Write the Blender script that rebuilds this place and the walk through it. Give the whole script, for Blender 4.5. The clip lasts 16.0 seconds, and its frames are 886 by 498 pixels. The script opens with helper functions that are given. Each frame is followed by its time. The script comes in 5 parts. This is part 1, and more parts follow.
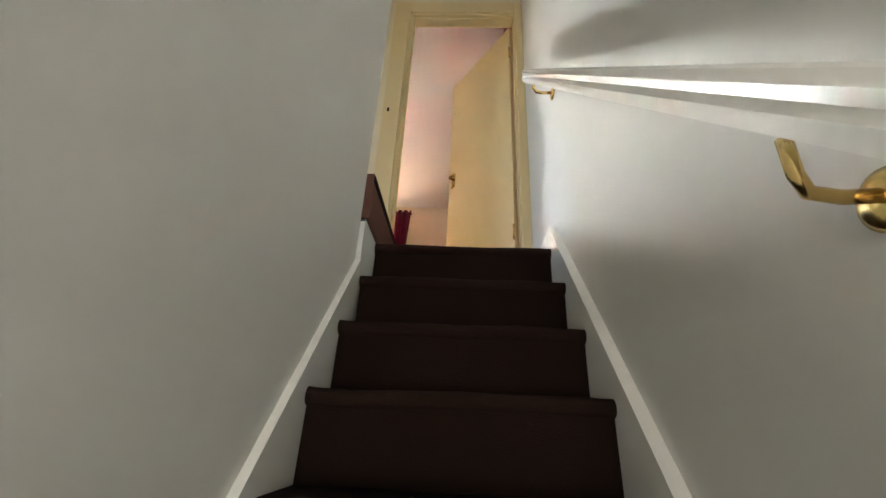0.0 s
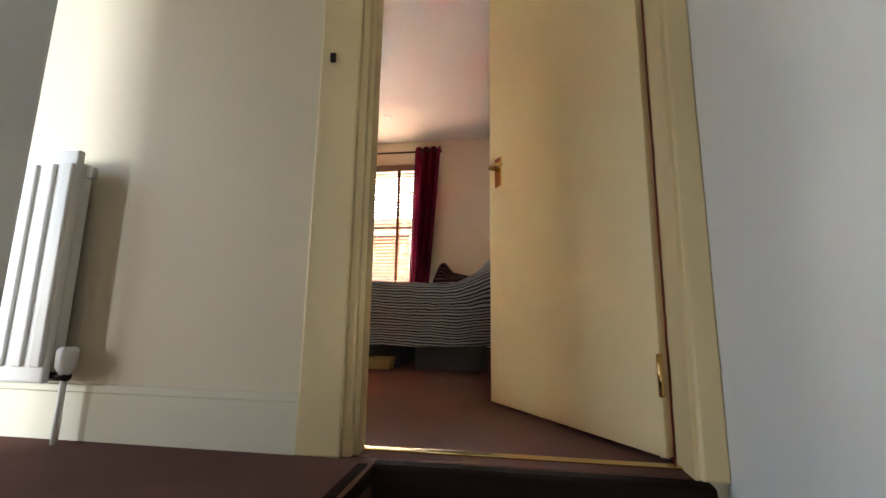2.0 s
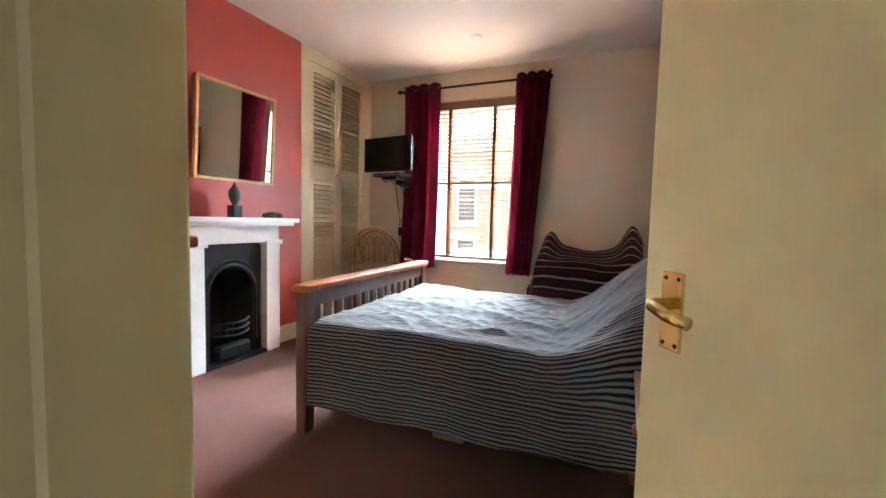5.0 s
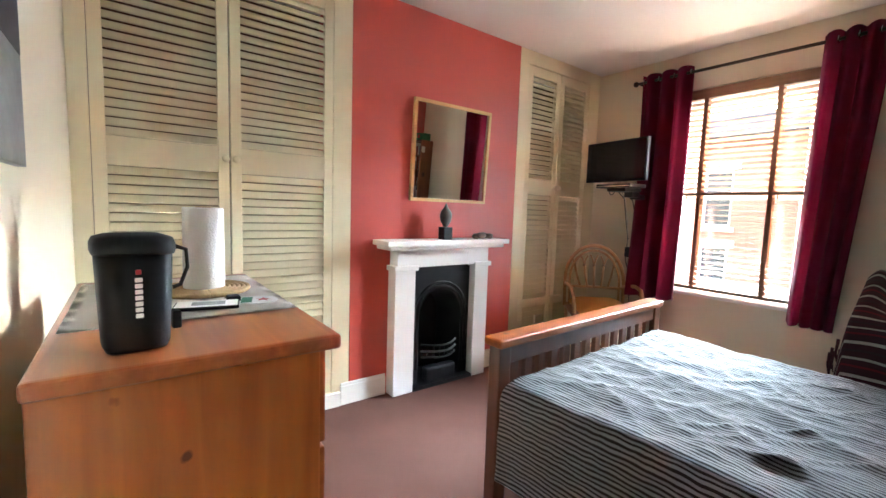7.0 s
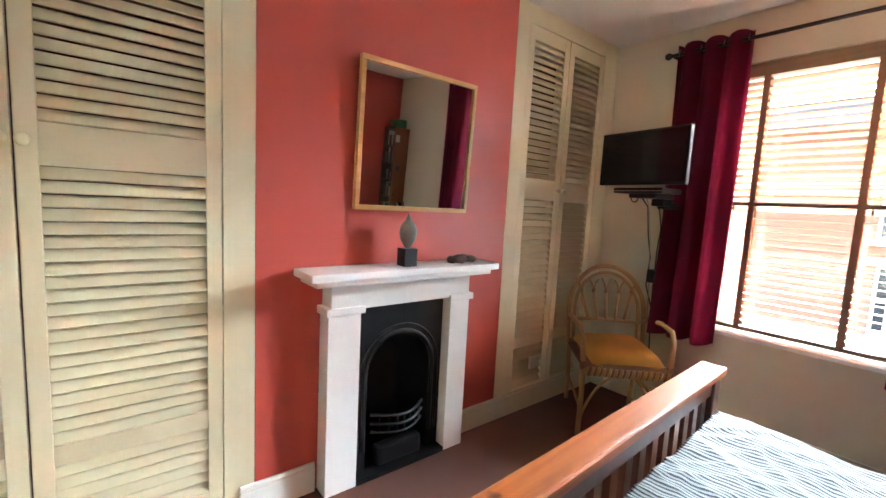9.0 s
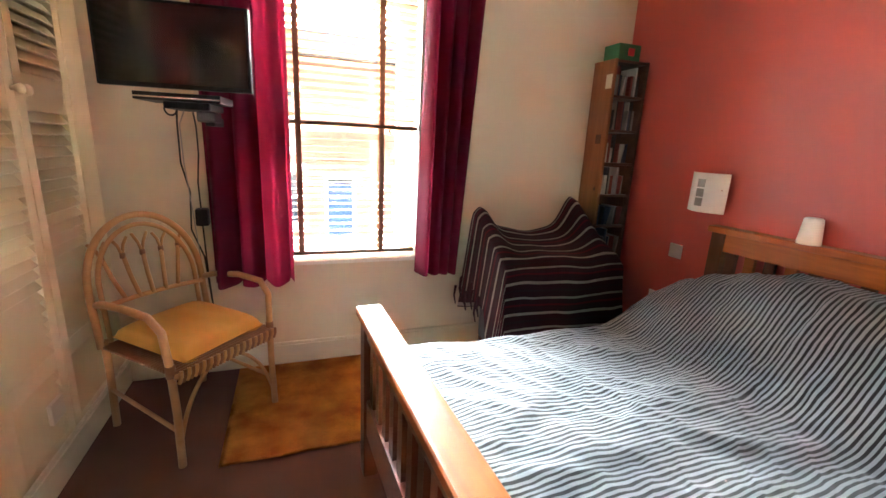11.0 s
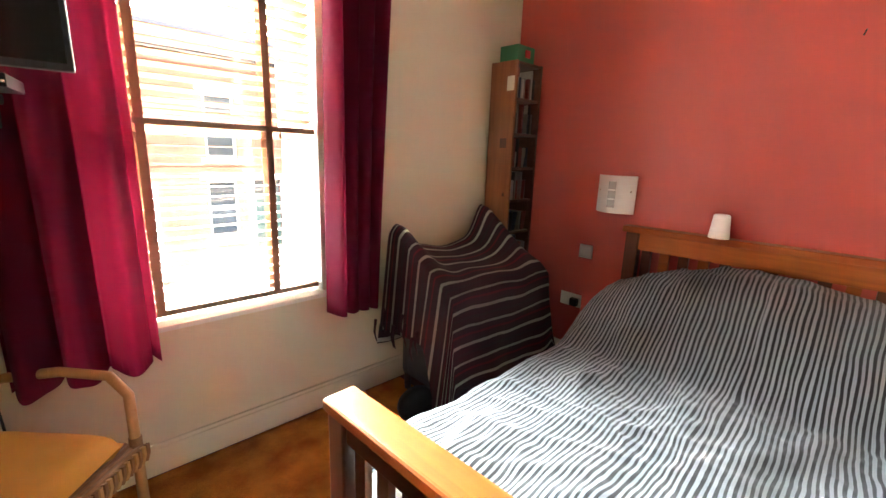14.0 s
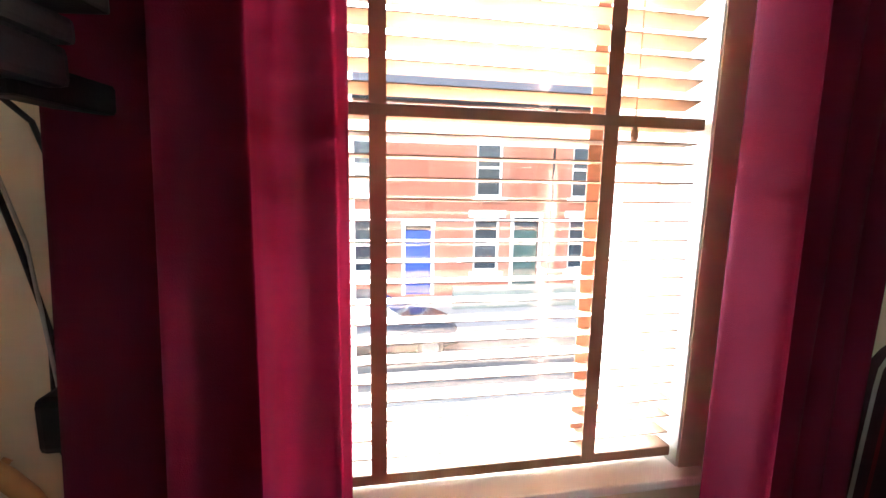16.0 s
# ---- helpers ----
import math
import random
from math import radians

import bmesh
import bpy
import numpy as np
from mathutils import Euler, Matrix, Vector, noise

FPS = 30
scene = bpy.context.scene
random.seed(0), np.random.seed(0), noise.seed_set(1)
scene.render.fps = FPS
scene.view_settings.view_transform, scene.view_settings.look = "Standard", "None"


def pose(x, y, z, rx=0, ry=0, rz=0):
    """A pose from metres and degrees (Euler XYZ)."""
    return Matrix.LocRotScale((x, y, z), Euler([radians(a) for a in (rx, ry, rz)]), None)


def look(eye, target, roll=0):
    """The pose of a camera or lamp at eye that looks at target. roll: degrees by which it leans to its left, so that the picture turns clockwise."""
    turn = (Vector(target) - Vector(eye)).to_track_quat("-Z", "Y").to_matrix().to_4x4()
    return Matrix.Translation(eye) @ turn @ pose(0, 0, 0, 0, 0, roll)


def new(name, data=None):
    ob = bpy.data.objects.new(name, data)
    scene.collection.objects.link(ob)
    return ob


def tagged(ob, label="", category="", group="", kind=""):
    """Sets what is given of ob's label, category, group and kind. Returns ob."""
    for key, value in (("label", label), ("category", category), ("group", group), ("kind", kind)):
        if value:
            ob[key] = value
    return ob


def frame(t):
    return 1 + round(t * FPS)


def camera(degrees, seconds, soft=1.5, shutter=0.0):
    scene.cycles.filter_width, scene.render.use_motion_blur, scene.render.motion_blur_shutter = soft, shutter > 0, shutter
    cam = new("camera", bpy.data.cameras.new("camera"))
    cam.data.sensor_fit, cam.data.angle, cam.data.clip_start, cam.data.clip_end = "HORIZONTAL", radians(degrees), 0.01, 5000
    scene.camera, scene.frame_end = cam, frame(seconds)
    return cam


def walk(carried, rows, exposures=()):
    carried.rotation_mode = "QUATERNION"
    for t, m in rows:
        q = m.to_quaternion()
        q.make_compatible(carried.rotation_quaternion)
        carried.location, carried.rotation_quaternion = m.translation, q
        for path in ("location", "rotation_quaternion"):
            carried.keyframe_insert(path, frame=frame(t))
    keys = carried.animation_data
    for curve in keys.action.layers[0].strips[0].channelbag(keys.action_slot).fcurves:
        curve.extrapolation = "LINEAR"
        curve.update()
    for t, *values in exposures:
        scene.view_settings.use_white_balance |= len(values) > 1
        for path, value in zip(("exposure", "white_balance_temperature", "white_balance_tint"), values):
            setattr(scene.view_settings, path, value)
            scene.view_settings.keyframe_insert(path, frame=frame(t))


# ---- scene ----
cam = camera(93.0, 16.0)
EXPOSURES = [(0.0, 3.9, 7300, 12), (1.0, 3.95, 7300, 12), (2.0, 3.3, 7100, 14), (3.0, 3.05, 7800, 20), (5.5, 3.45, 5750, 6), (7.0, 3.4, 5850, 6), (8.0, 3.2, 6100, 7), (10.5, 3.8, 6000, 6), (11.0, 4.0, 6400, 8), (12.0, 3.85, 7000, 10), (13.5, 3.95, 6900, 10), (14.5, 4.0, 6300, 8), (15.5, 3.95, 5700, 6), (16.0, 3.1, 6000, 10)]
PATH = [
    (0, (0.353, -0.04, -0.953), (0.266, 1.78, -0.128), 2.8),
    (0.5, (0.324, 0.26, -0.6), (0.275, 2.034, 0.321), 3.1),
    (1, (0.333, 0.548, -0.278), (0.285, 2.343, 0.603), 3.2),
    (1.5, (0.332, 0.809, 0.024), (0.19, 2.682, 0.71), 2.1),
    (2, (0.306, 1.116, 0.323), (0.007, 3.065, 0.656), 0.8),
    (2.5, (0.335, 1.305, 0.504), (-0.087, 3.255, 0.649), 0.6),
    (3, (0.284, 1.414, 0.632), (-0.134, 3.37, 0.673), 0.5),
    (5.5, (0.168, 2.182, 1.122), (-0.815, 3.88, 0.951), 1.3),
    (6, (0.107, 2.28, 1.159), (-1.126, 3.845, 0.985), 1.1),
    (6.5, (0.057, 2.348, 1.206), (-1.384, 3.724, 1.026), 1.0),
    (7, (-0.012, 2.42, 1.247), (-1.604, 3.616, 1.062), 1.9),
    (7.5, (-0.149, 2.555, 1.27), (-1.845, 3.604, 1.113), 2.5),
    (8, (-0.309, 2.704, 1.291), (-2.053, 3.673, 1.143), 3.3),
    (8.2, (-0.358, 2.789, 1.308), (-2.108, 3.745, 1.155), 3.1),
    (10.3, (-1.286, 3.369, 1.36), (-1.543, 5.316, 0.985), 3.0),
    (10.5, (-1.357, 3.422, 1.346), (-1.342, 5.382, 0.949), 2.8),
    (11, (-1.54, 3.512, 1.348), (-0.875, 5.337, 0.872), 2.8),
    (11.5, (-1.579, 3.5, 1.32), (-0.453, 5.066, 0.791), 3.0),
    (12, (-1.65, 3.44, 1.309), (-0.227, 4.733, 0.759), 3.4),
    (12.5, (-1.73, 3.413, 1.314), (-0.142, 4.509, 0.786), 4.2),
    (13, (-1.76, 3.579, 1.352), (-0.109, 4.622, 0.924), 4.1),
    (13.5, (-1.796, 3.817, 1.349), (-0.243, 5.008, 0.941), 2.7),
    (14, (-1.775, 4.135, 1.357), (-0.434, 5.552, 0.918), 2.0),
    (14.5, (-1.766, 4.417, 1.371), (-0.714, 6.051, 0.897), 1.4),
    (15, (-1.736, 4.711, 1.327), (-0.961, 6.509, 0.918), 0.9),
    (15.5, (-1.591, 4.946, 1.3), (-1.147, 6.859, 0.924), 1.0),
    (16, (-1.516, 5.251, 1.301), (-1.173, 7.2, 1.008), 1.0),
]
walk(cam, [(t, look(eye, target, roll)) for t, eye, target, roll in PATH], exposures=EXPOSURES)


# ---- world, sun and the light of the openings ----
world = bpy.data.worlds.new("sky")
scene.world = world
world.use_nodes = True
sky = world.node_tree.nodes.new("ShaderNodeTexSky")
sky.sky_type, sky.sun_disc = "NISHITA", False
SUN_UP, SUN_TURN = radians(48), radians(205)
sky.sun_elevation, sky.sun_rotation = SUN_UP, SUN_TURN
world.node_tree.links.new(sky.outputs[0], world.node_tree.nodes["Background"].inputs[0])
world.node_tree.nodes["Background"].inputs[1].default_value = 0.08
sun = new("sun", bpy.data.lights.new("sun", "SUN"))
sun.data.energy, sun.data.angle, sun.data.color = 1.4, radians(0.5), (1.0, 0.95, 0.88)
sun_from = Vector((math.sin(SUN_TURN) * math.cos(SUN_UP), math.cos(SUN_TURN) * math.cos(SUN_UP), math.sin(SUN_UP)))
sun.matrix_world = look(sun_from * 40, (0, 0, 0))


def window_light(name, eye, target, width, height, watts, colour=(0.86, 0.93, 1.0)):
    """Daylight that enters by an opening."""
    lamp = new(name, bpy.data.lights.new(name, "AREA"))
    lamp.data.shape, lamp.data.size, lamp.data.size_y = "RECTANGLE", width, height
    lamp.data.energy, lamp.data.color = watts, colour
    lamp.matrix_world = look(eye, target)
    return lamp


window_light("landing_daylight", (-5.05, -2.7, 0.9), (-1.0, 1.75, 0.8), 0.6, 1.4, 62, (0.74, 0.88, 1.0))
window_light("stair_foot_daylight", (0.35, -2.66, -1.25), (0.35, 2.0, 0.3), 0.6, 1.2, 2.6)
window_light("bedroom_daylight", (-1.2, 19.0, 6.4), (-1.2, 6.2, 1.3), 24.0, 3.2, 7000, (0.84, 0.93, 1.0)).data.spread = radians(70)

# ---- materials ----


def material(name, colour, rough=0.6, metal=0.0, vary=0.12, scale=6.0, grain=120.0, bump=0.15, spec=0.5, tint=None, random_vary=0.0, contrast=1.0):
    """A paint, cloth or stone: broad stains and fine grain in colour, with a fine relief."""
    m = bpy.data.materials.new(name)
    m.use_nodes = True
    t = m.node_tree
    p = t.nodes["Principled BSDF"]
    p.inputs["Roughness"].default_value, p.inputs["Metallic"].default_value = rough, metal
    p.inputs["Specular IOR Level"].default_value = spec
    co = t.nodes.new("ShaderNodeTexCoord")
    n1, n2 = t.nodes.new("ShaderNodeTexNoise"), t.nodes.new("ShaderNodeTexNoise")
    n1.inputs["Scale"].default_value, n2.inputs["Scale"].default_value = scale, grain
    n1.inputs["Detail"].default_value, n2.inputs["Detail"].default_value = 4, 3
    for n in (n1, n2):
        t.links.new(co.outputs["Object"], n.inputs["Vector"])
    ramp = t.nodes.new("ShaderNodeMix")
    ramp.data_type = "RGBA"
    dark = tint or tuple(c * (1 - 2 * vary) for c in colour)
    ramp.inputs[6].default_value, ramp.inputs[7].default_value = (*dark, 1), (*colour, 1)
    mid = t.nodes.new("ShaderNodeMath")
    mid.operation = "MULTIPLY_ADD"
    mid.inputs[1].default_value = 0.45
    t.links.new(n2.outputs[0], mid.inputs[0])
    half = t.nodes.new("ShaderNodeMath")
    half.operation = "MULTIPLY"
    half.inputs[1].default_value = 0.75
    t.links.new(n1.outputs[0], half.inputs[0])
    t.links.new(half.outputs[0], mid.inputs[2])
    if contrast != 1.0:
        span = t.nodes.new("ShaderNodeMapRange")
        span.inputs["From Min"].default_value, span.inputs["From Max"].default_value = 0.6 - 0.5 / contrast, 0.6 + 0.5 / contrast
        t.links.new(mid.outputs[0], span.inputs[0])
        mid = span
    fac = mid
    if random_vary:
        info = t.nodes.new("ShaderNodeObjectInfo")
        add = t.nodes.new("ShaderNodeMath")
        add.operation, add.inputs[1].default_value = "MULTIPLY_ADD", random_vary
        t.links.new(info.outputs["Random"], add.inputs[0])
        t.links.new(mid.outputs[0], add.inputs[2])
        fac = add
    t.links.new(fac.outputs[0], ramp.inputs[0])
    t.links.new(ramp.outputs[2], p.inputs["Base Color"])
    b = t.nodes.new("ShaderNodeBump")
    b.inputs["Strength"].default_value, b.inputs["Distance"].default_value = bump, 0.004
    t.links.new(n2.outputs[0], b.inputs["Height"])
    t.links.new(b.outputs[0], p.inputs["Normal"])
    return m


def wood(name, light, dark, axis=0, rough=0.4, knots=0.0, scale=1.0, coat=0.0, flat=(0, 1, 1)):
    """Planed wood: long grain along an axis, growth rings, and knots."""
    m = bpy.data.materials.new(name)
    m.use_nodes = True
    t = m.node_tree
    p = t.nodes["Principled BSDF"]
    p.inputs["Roughness"].default_value = rough
    p.inputs["Coat Weight"].default_value, p.inputs["Coat Roughness"].default_value = coat, 0.2
    co, mp = t.nodes.new("ShaderNodeTexCoord"), t.nodes.new("ShaderNodeMapping")
    stretch = [9.0 * scale] * 3
    stretch[axis] = 0.7 * scale
    mp.inputs["Scale"].default_value = stretch
    t.links.new(co.outputs["Object"], mp.inputs[0])
    n = t.nodes.new("ShaderNodeTexNoise")
    n.inputs["Scale"].default_value, n.inputs["Detail"].default_value, n.inputs["Distortion"].default_value = 3.0, 6, 0.6
    t.links.new(mp.outputs[0], n.inputs["Vector"])
    r = t.nodes.new("ShaderNodeValToRGB")
    r.color_ramp.elements[0].position, r.color_ramp.elements[1].position = 0.3, 0.7
    r.color_ramp.elements[0].color, r.color_ramp.elements[1].color = (*dark, 1), (*light, 1)
    t.links.new(n.outputs[0], r.inputs[0])
    out = r.outputs[0]
    if knots:
        v = t.nodes.new("ShaderNodeTexVoronoi")
        v.inputs["Scale"].default_value = knots
        fl = t.nodes.new("ShaderNodeMapping")
        fl.inputs["Scale"].default_value = flat
        t.links.new(co.outputs["Object"], fl.inputs[0])
        wob = t.nodes.new("ShaderNodeTexNoise")
        wob.inputs["Scale"].default_value = 30.0
        t.links.new(co.outputs["Object"], wob.inputs["Vector"])
        bend = t.nodes.new("ShaderNodeVectorMath")
        bend.operation = "MULTIPLY_ADD"
        bend.inputs[1].default_value = (0.025, 0.025, 0.025)
        t.links.new(wob.outputs["Color"], bend.inputs[0])
        t.links.new(fl.outputs[0], bend.inputs[2])
        t.links.new(bend.outputs[0], v.inputs["Vector"])
        kr = t.nodes.new("ShaderNodeValToRGB")
        kr.color_ramp.elements[0].position, kr.color_ramp.elements[1].position = 0.055, 0.10
        kr.color_ramp.elements[0].color, kr.color_ramp.elements[1].color = (1, 1, 1, 1), (0, 0, 0, 1)
        t.links.new(v.outputs["Distance"], kr.inputs[0])
        mix = t.nodes.new("ShaderNodeMix")
        mix.data_type = "RGBA"
        mix.inputs[7].default_value = (dark[0] * 0.32, dark[1] * 0.2, dark[2] * 0.2, 1)
        t.links.new(kr.outputs[0], mix.inputs[0])
        t.links.new(out, mix.inputs[6])
        out = mix.outputs[2]
    t.links.new(out, p.inputs["Base Color"])
    b = t.nodes.new("ShaderNodeBump")
    b.inputs["Strength"].default_value, b.inputs["Distance"].default_value = 0.12, 0.003
    t.links.new(n.outputs[0], b.inputs["Height"])
    t.links.new(b.outputs[0], p.inputs["Normal"])
    return m


def striped(name, bands, period, ground, rough=0.85, wobble=0.004, weave=260.0, sheen=0.25):
    """Cloth striped across its V coordinate (metres): bands of (start, end, colour) within one period."""
    m = bpy.data.materials.new(name)
    m.use_nodes = True
    t = m.node_tree
    p = t.nodes["Principled BSDF"]
    p.inputs["Roughness"].default_value = rough
    p.inputs["Sheen Weight"].default_value = sheen
    co, sep = t.nodes.new("ShaderNodeTexCoord"), t.nodes.new("ShaderNodeSeparateXYZ")
    t.links.new(co.outputs["UV"], sep.inputs[0])
    n = t.nodes.new("ShaderNodeTexNoise")
    n.inputs["Scale"].default_value, n.inputs["Detail"].default_value = 9.0, 2
    t.links.new(co.outputs["UV"], n.inputs["Vector"])
    shift = t.nodes.new("ShaderNodeMath")
    shift.operation, shift.inputs[1].default_value = "MULTIPLY_ADD", wobble
    t.links.new(n.outputs[0], shift.inputs[0])
    t.links.new(sep.outputs[1], shift.inputs[2])
    div = t.nodes.new("ShaderNodeMath")
    div.operation, div.inputs[1].default_value = "DIVIDE", period
    t.links.new(shift.outputs[0], div.inputs[0])
    fr = t.nodes.new("ShaderNodeMath")
    fr.operation = "FRACT"
    t.links.new(div.outputs[0], fr.inputs[0])
    r = t.nodes.new("ShaderNodeValToRGB")
    r.color_ramp.interpolation = "CONSTANT"
    e = r.color_ramp.elements
    e[0].position, e[0].color = 0.0, (*ground, 1)
    e[1].position, e[1].color = bands[-1][1], (*ground, 1)
    for i, (a, b, colour) in enumerate(bands):
        e.new(a).color = (*colour, 1)
        if i < len(bands) - 1:
            e.new(b).color = (*ground, 1)
    t.links.new(fr.outputs[0], r.inputs[0])
    w = t.nodes.new("ShaderNodeTexNoise")
    w.inputs["Scale"].default_value = weave
    t.links.new(co.outputs["UV"], w.inputs["Vector"])
    mul = t.nodes.new("ShaderNodeMix")
    mul.data_type, mul.blend_type = "RGBA", "MULTIPLY"
    mul.inputs[0].default_value = 0.35
    t.links.new(r.outputs[0], mul.inputs[6])
    t.links.new(w.outputs[0], mul.inputs[7])
    t.links.new(mul.outputs[2], p.inputs["Base Color"])
    b = t.nodes.new("ShaderNodeBump")
    b.inputs["Strength"].default_value, b.inputs["Distance"].default_value = 0.25, 0.002
    t.links.new(w.outputs[0], b.inputs["Height"])
    t.links.new(b.outputs[0], p.inputs["Normal"])
    return m


M_WHITE = material("white_wall_paint", (0.74, 0.73, 0.69), 0.55, vary=0.03, scale=1.5, grain=60, bump=0.12)
M_STAIRWALL = material("satin_white_wall_paint", (0.72, 0.71, 0.67), 0.65, vary=0.03, scale=2.5, grain=18, bump=0.1, spec=0.12)
M_CREAMWALL = material("cream_wall_paint", (0.74, 0.645, 0.48), 0.6, vary=0.03, scale=1.5, grain=70, bump=0.12)
M_RED = material("brick_red_wall_paint", (0.50, 0.075, 0.055), 0.42, vary=0.04, scale=2.0, grain=80, bump=0.14)
M_CEIL = material("white_ceiling_paint", (0.78, 0.75, 0.72), 0.75, vary=0.02, scale=1.2, grain=50, bump=0.1)
M_CREAM = material("cream_gloss_paint", (0.74, 0.59, 0.33), 0.38, vary=0.04, scale=3, grain=40, bump=0.06)
M_LOUVRE = material("pale_yellow_louvre_paint", (0.76, 0.68, 0.46), 0.42, vary=0.04, scale=4, grain=40, bump=0.06)
M_TRIM = material("white_gloss_trim", (0.80, 0.79, 0.74), 0.3, vary=0.03, scale=4, grain=30, bump=0.06)
M_SKIRT = material("ivory_skirting_paint", (0.74, 0.68, 0.53), 0.35, vary=0.04, scale=4, grain=30, bump=0.06)
M_CARPET = material("brown_carpet", (0.19, 0.092, 0.070), 0.95, vary=0.2, scale=2.2, grain=420, bump=0.9, spec=0.1, contrast=1.8)
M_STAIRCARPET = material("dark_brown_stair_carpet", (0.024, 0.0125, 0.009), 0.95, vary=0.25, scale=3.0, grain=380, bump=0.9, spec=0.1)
M_MARBLE = material("white_painted_stone", (0.80, 0.79, 0.76), 0.4, vary=0.03, scale=5, grain=60, bump=0.08)
M_IRON = material("black_cast_iron", (0.012, 0.012, 0.013), 0.32, vary=0.3, scale=9, grain=90, bump=0.3)
M_SOOT = material("soot_black_firebrick", (0.03, 0.027, 0.025), 0.9, vary=0.4, scale=8, grain=60, bump=0.6)
M_BRASS = material("polished_brass", (0.78, 0.55, 0.22), 0.22, 1.0, vary=0.08, scale=12, grain=60, bump=0.03)
M_CHROME = material("brushed_steel", (0.62, 0.62, 0.62), 0.25, 1.0, vary=0.05, bump=0.03)
M_DARKMETAL = material("dark_bronze_metal", (0.05, 0.035, 0.03), 0.4, 0.8, vary=0.15, bump=0.05)
M_CURTAIN = material("crimson_curtain_cloth", (0.165, 0.007, 0.038), 0.8, vary=0.12, scale=5, grain=500, bump=0.3, spec=0.2)
t = M_CURTAIN.node_tree
thin = t.nodes.new("ShaderNodeBsdfTranslucent")
thin.inputs[0].default_value = (0.55, 0.02, 0.07, 1)
blend = t.nodes.new("ShaderNodeMixShader")
blend.inputs[0].default_value = 0.09
t.links.new(t.nodes["Principled BSDF"].outputs[0], blend.inputs[1])
t.links.new(thin.outputs[0], blend.inputs[2])
t.links.new(blend.outputs[0], t.nodes["Material Output"].inputs[0])
M_BLACK = material("black_plastic", (0.010, 0.010, 0.012), 0.5, vary=0.2, scale=12, grain=200, bump=0.08, spec=0.25)
M_SCREEN = material("black_glossy_screen", (0.008, 0.009, 0.012), 0.12, vary=0.05, bump=0.0)
M_WHITEPL = material("white_plastic", (0.82, 0.81, 0.78), 0.35, vary=0.03, bump=0.03)
M_GLASSWHITE = material("frosted_white_glass", (0.84, 0.85, 0.82), 0.25, vary=0.02, bump=0.02)
M_GREYGLASS = material("grey_etched_glass", (0.36, 0.36, 0.33), 0.3, vary=0.2, scale=30, bump=0.05)
M_PAPER = material("white_tissue_paper", (0.85, 0.85, 0.84), 0.9, vary=0.03, grain=200, bump=0.3)
M_LINEN = material("natural_linen_cloth", (0.82, 0.77, 0.70), 0.9, vary=0.08, grain=500, bump=0.5)
M_STRAW = material("plaited_straw", (0.50, 0.33, 0.15), 0.85, vary=0.25, scale=30, grain=200, bump=0.6)
M_RUG = material("orange_pile_rug", (0.68, 0.29, 0.05), 0.9, vary=0.3, scale=8.0, grain=300, bump=0.8, spec=0.1, tint=(0.33, 0.10, 0.014), contrast=3.0)
M_CUSHION = material("mustard_yellow_cushion_cloth", (0.66, 0.34, 0.06), 0.85, vary=0.15, scale=8, grain=400, bump=0.4)
M_WICKER = material("honey_rattan_cane", (0.52, 0.28, 0.11), 0.45, vary=0.2, scale=14, grain=80, bump=0.2)
M_BIND = material("dark_rattan_binding", (0.26, 0.12, 0.05), 0.5, vary=0.2, scale=40, grain=200, bump=0.4)
M_GREEN = material("green_box_card", (0.02, 0.16, 0.06), 0.6, vary=0.1)
M_REDSPOT = material("red_print", (0.45, 0.02, 0.03), 0.5, vary=0.05)
M_TEAL = material("green_print", (0.03, 0.18, 0.10), 0.5, vary=0.05)
M_GREYPRINT = material("grey_photograph_print", (0.22, 0.22, 0.22), 0.4, vary=0.42, scale=9, grain=40, bump=0.0)
M_STONE = material("grey_carved_stone", (0.16, 0.15, 0.13), 0.7, vary=0.3, scale=30, grain=120, bump=0.5)
M_DRIFT = material("dark_carved_wood", (0.12, 0.05, 0.03), 0.55, vary=0.35, scale=25, grain=90, bump=0.4)
M_LILAC = material("lilac_bin_liner", (0.22, 0.18, 0.27), 0.4, vary=0.12, scale=20, grain=60, bump=0.4)
M_YELLOWP = material("yellow_print", (0.75, 0.50, 0.05), 0.5, vary=0.05)
M_DARKBOX = material("dark_grey_storage_plastic", (0.035, 0.037, 0.045), 0.5, vary=0.15, bump=0.05)
M_PAGE = material("cream_page_edges", (0.72, 0.66, 0.54), 0.8, vary=0.1, scale=5, grain=400, bump=0.2)
M_SOLE = material("grey_stuffed_cloth", (0.25, 0.24, 0.23), 0.9, vary=0.2)
M_PINE = wood("orange_pine", (0.42, 0.125, 0.024), (0.30, 0.075, 0.013), 2, 0.34, knots=9.0, coat=0.2)
M_PINETOP = wood("red_brown_pine_top", (0.36, 0.11, 0.03), (0.24, 0.06, 0.016), 0, 0.3, knots=3.5, coat=0.3, flat=(1, 1, 0))
M_BED = wood("amber_varnished_pine", (0.40, 0.108, 0.015), (0.25, 0.06, 0.009), 1, 0.42, knots=4.0, coat=0.15, flat=(1, 1, 0.3))
M_BED.node_tree.nodes["Principled BSDF"].inputs["Specular IOR Level"].default_value = 0.25
# brown pine with shade put into the colour, as strong window light pales it
M_BEDPOST = wood("shaded_brown_varnished_pine", (0.115, 0.031, 0.009), (0.07, 0.018, 0.005), 2, 0.32, coat=0.3)
M_BLIND = wood("mid_brown_blind_slat", (0.33, 0.20, 0.125), (0.26, 0.15, 0.09), 0, 0.5)
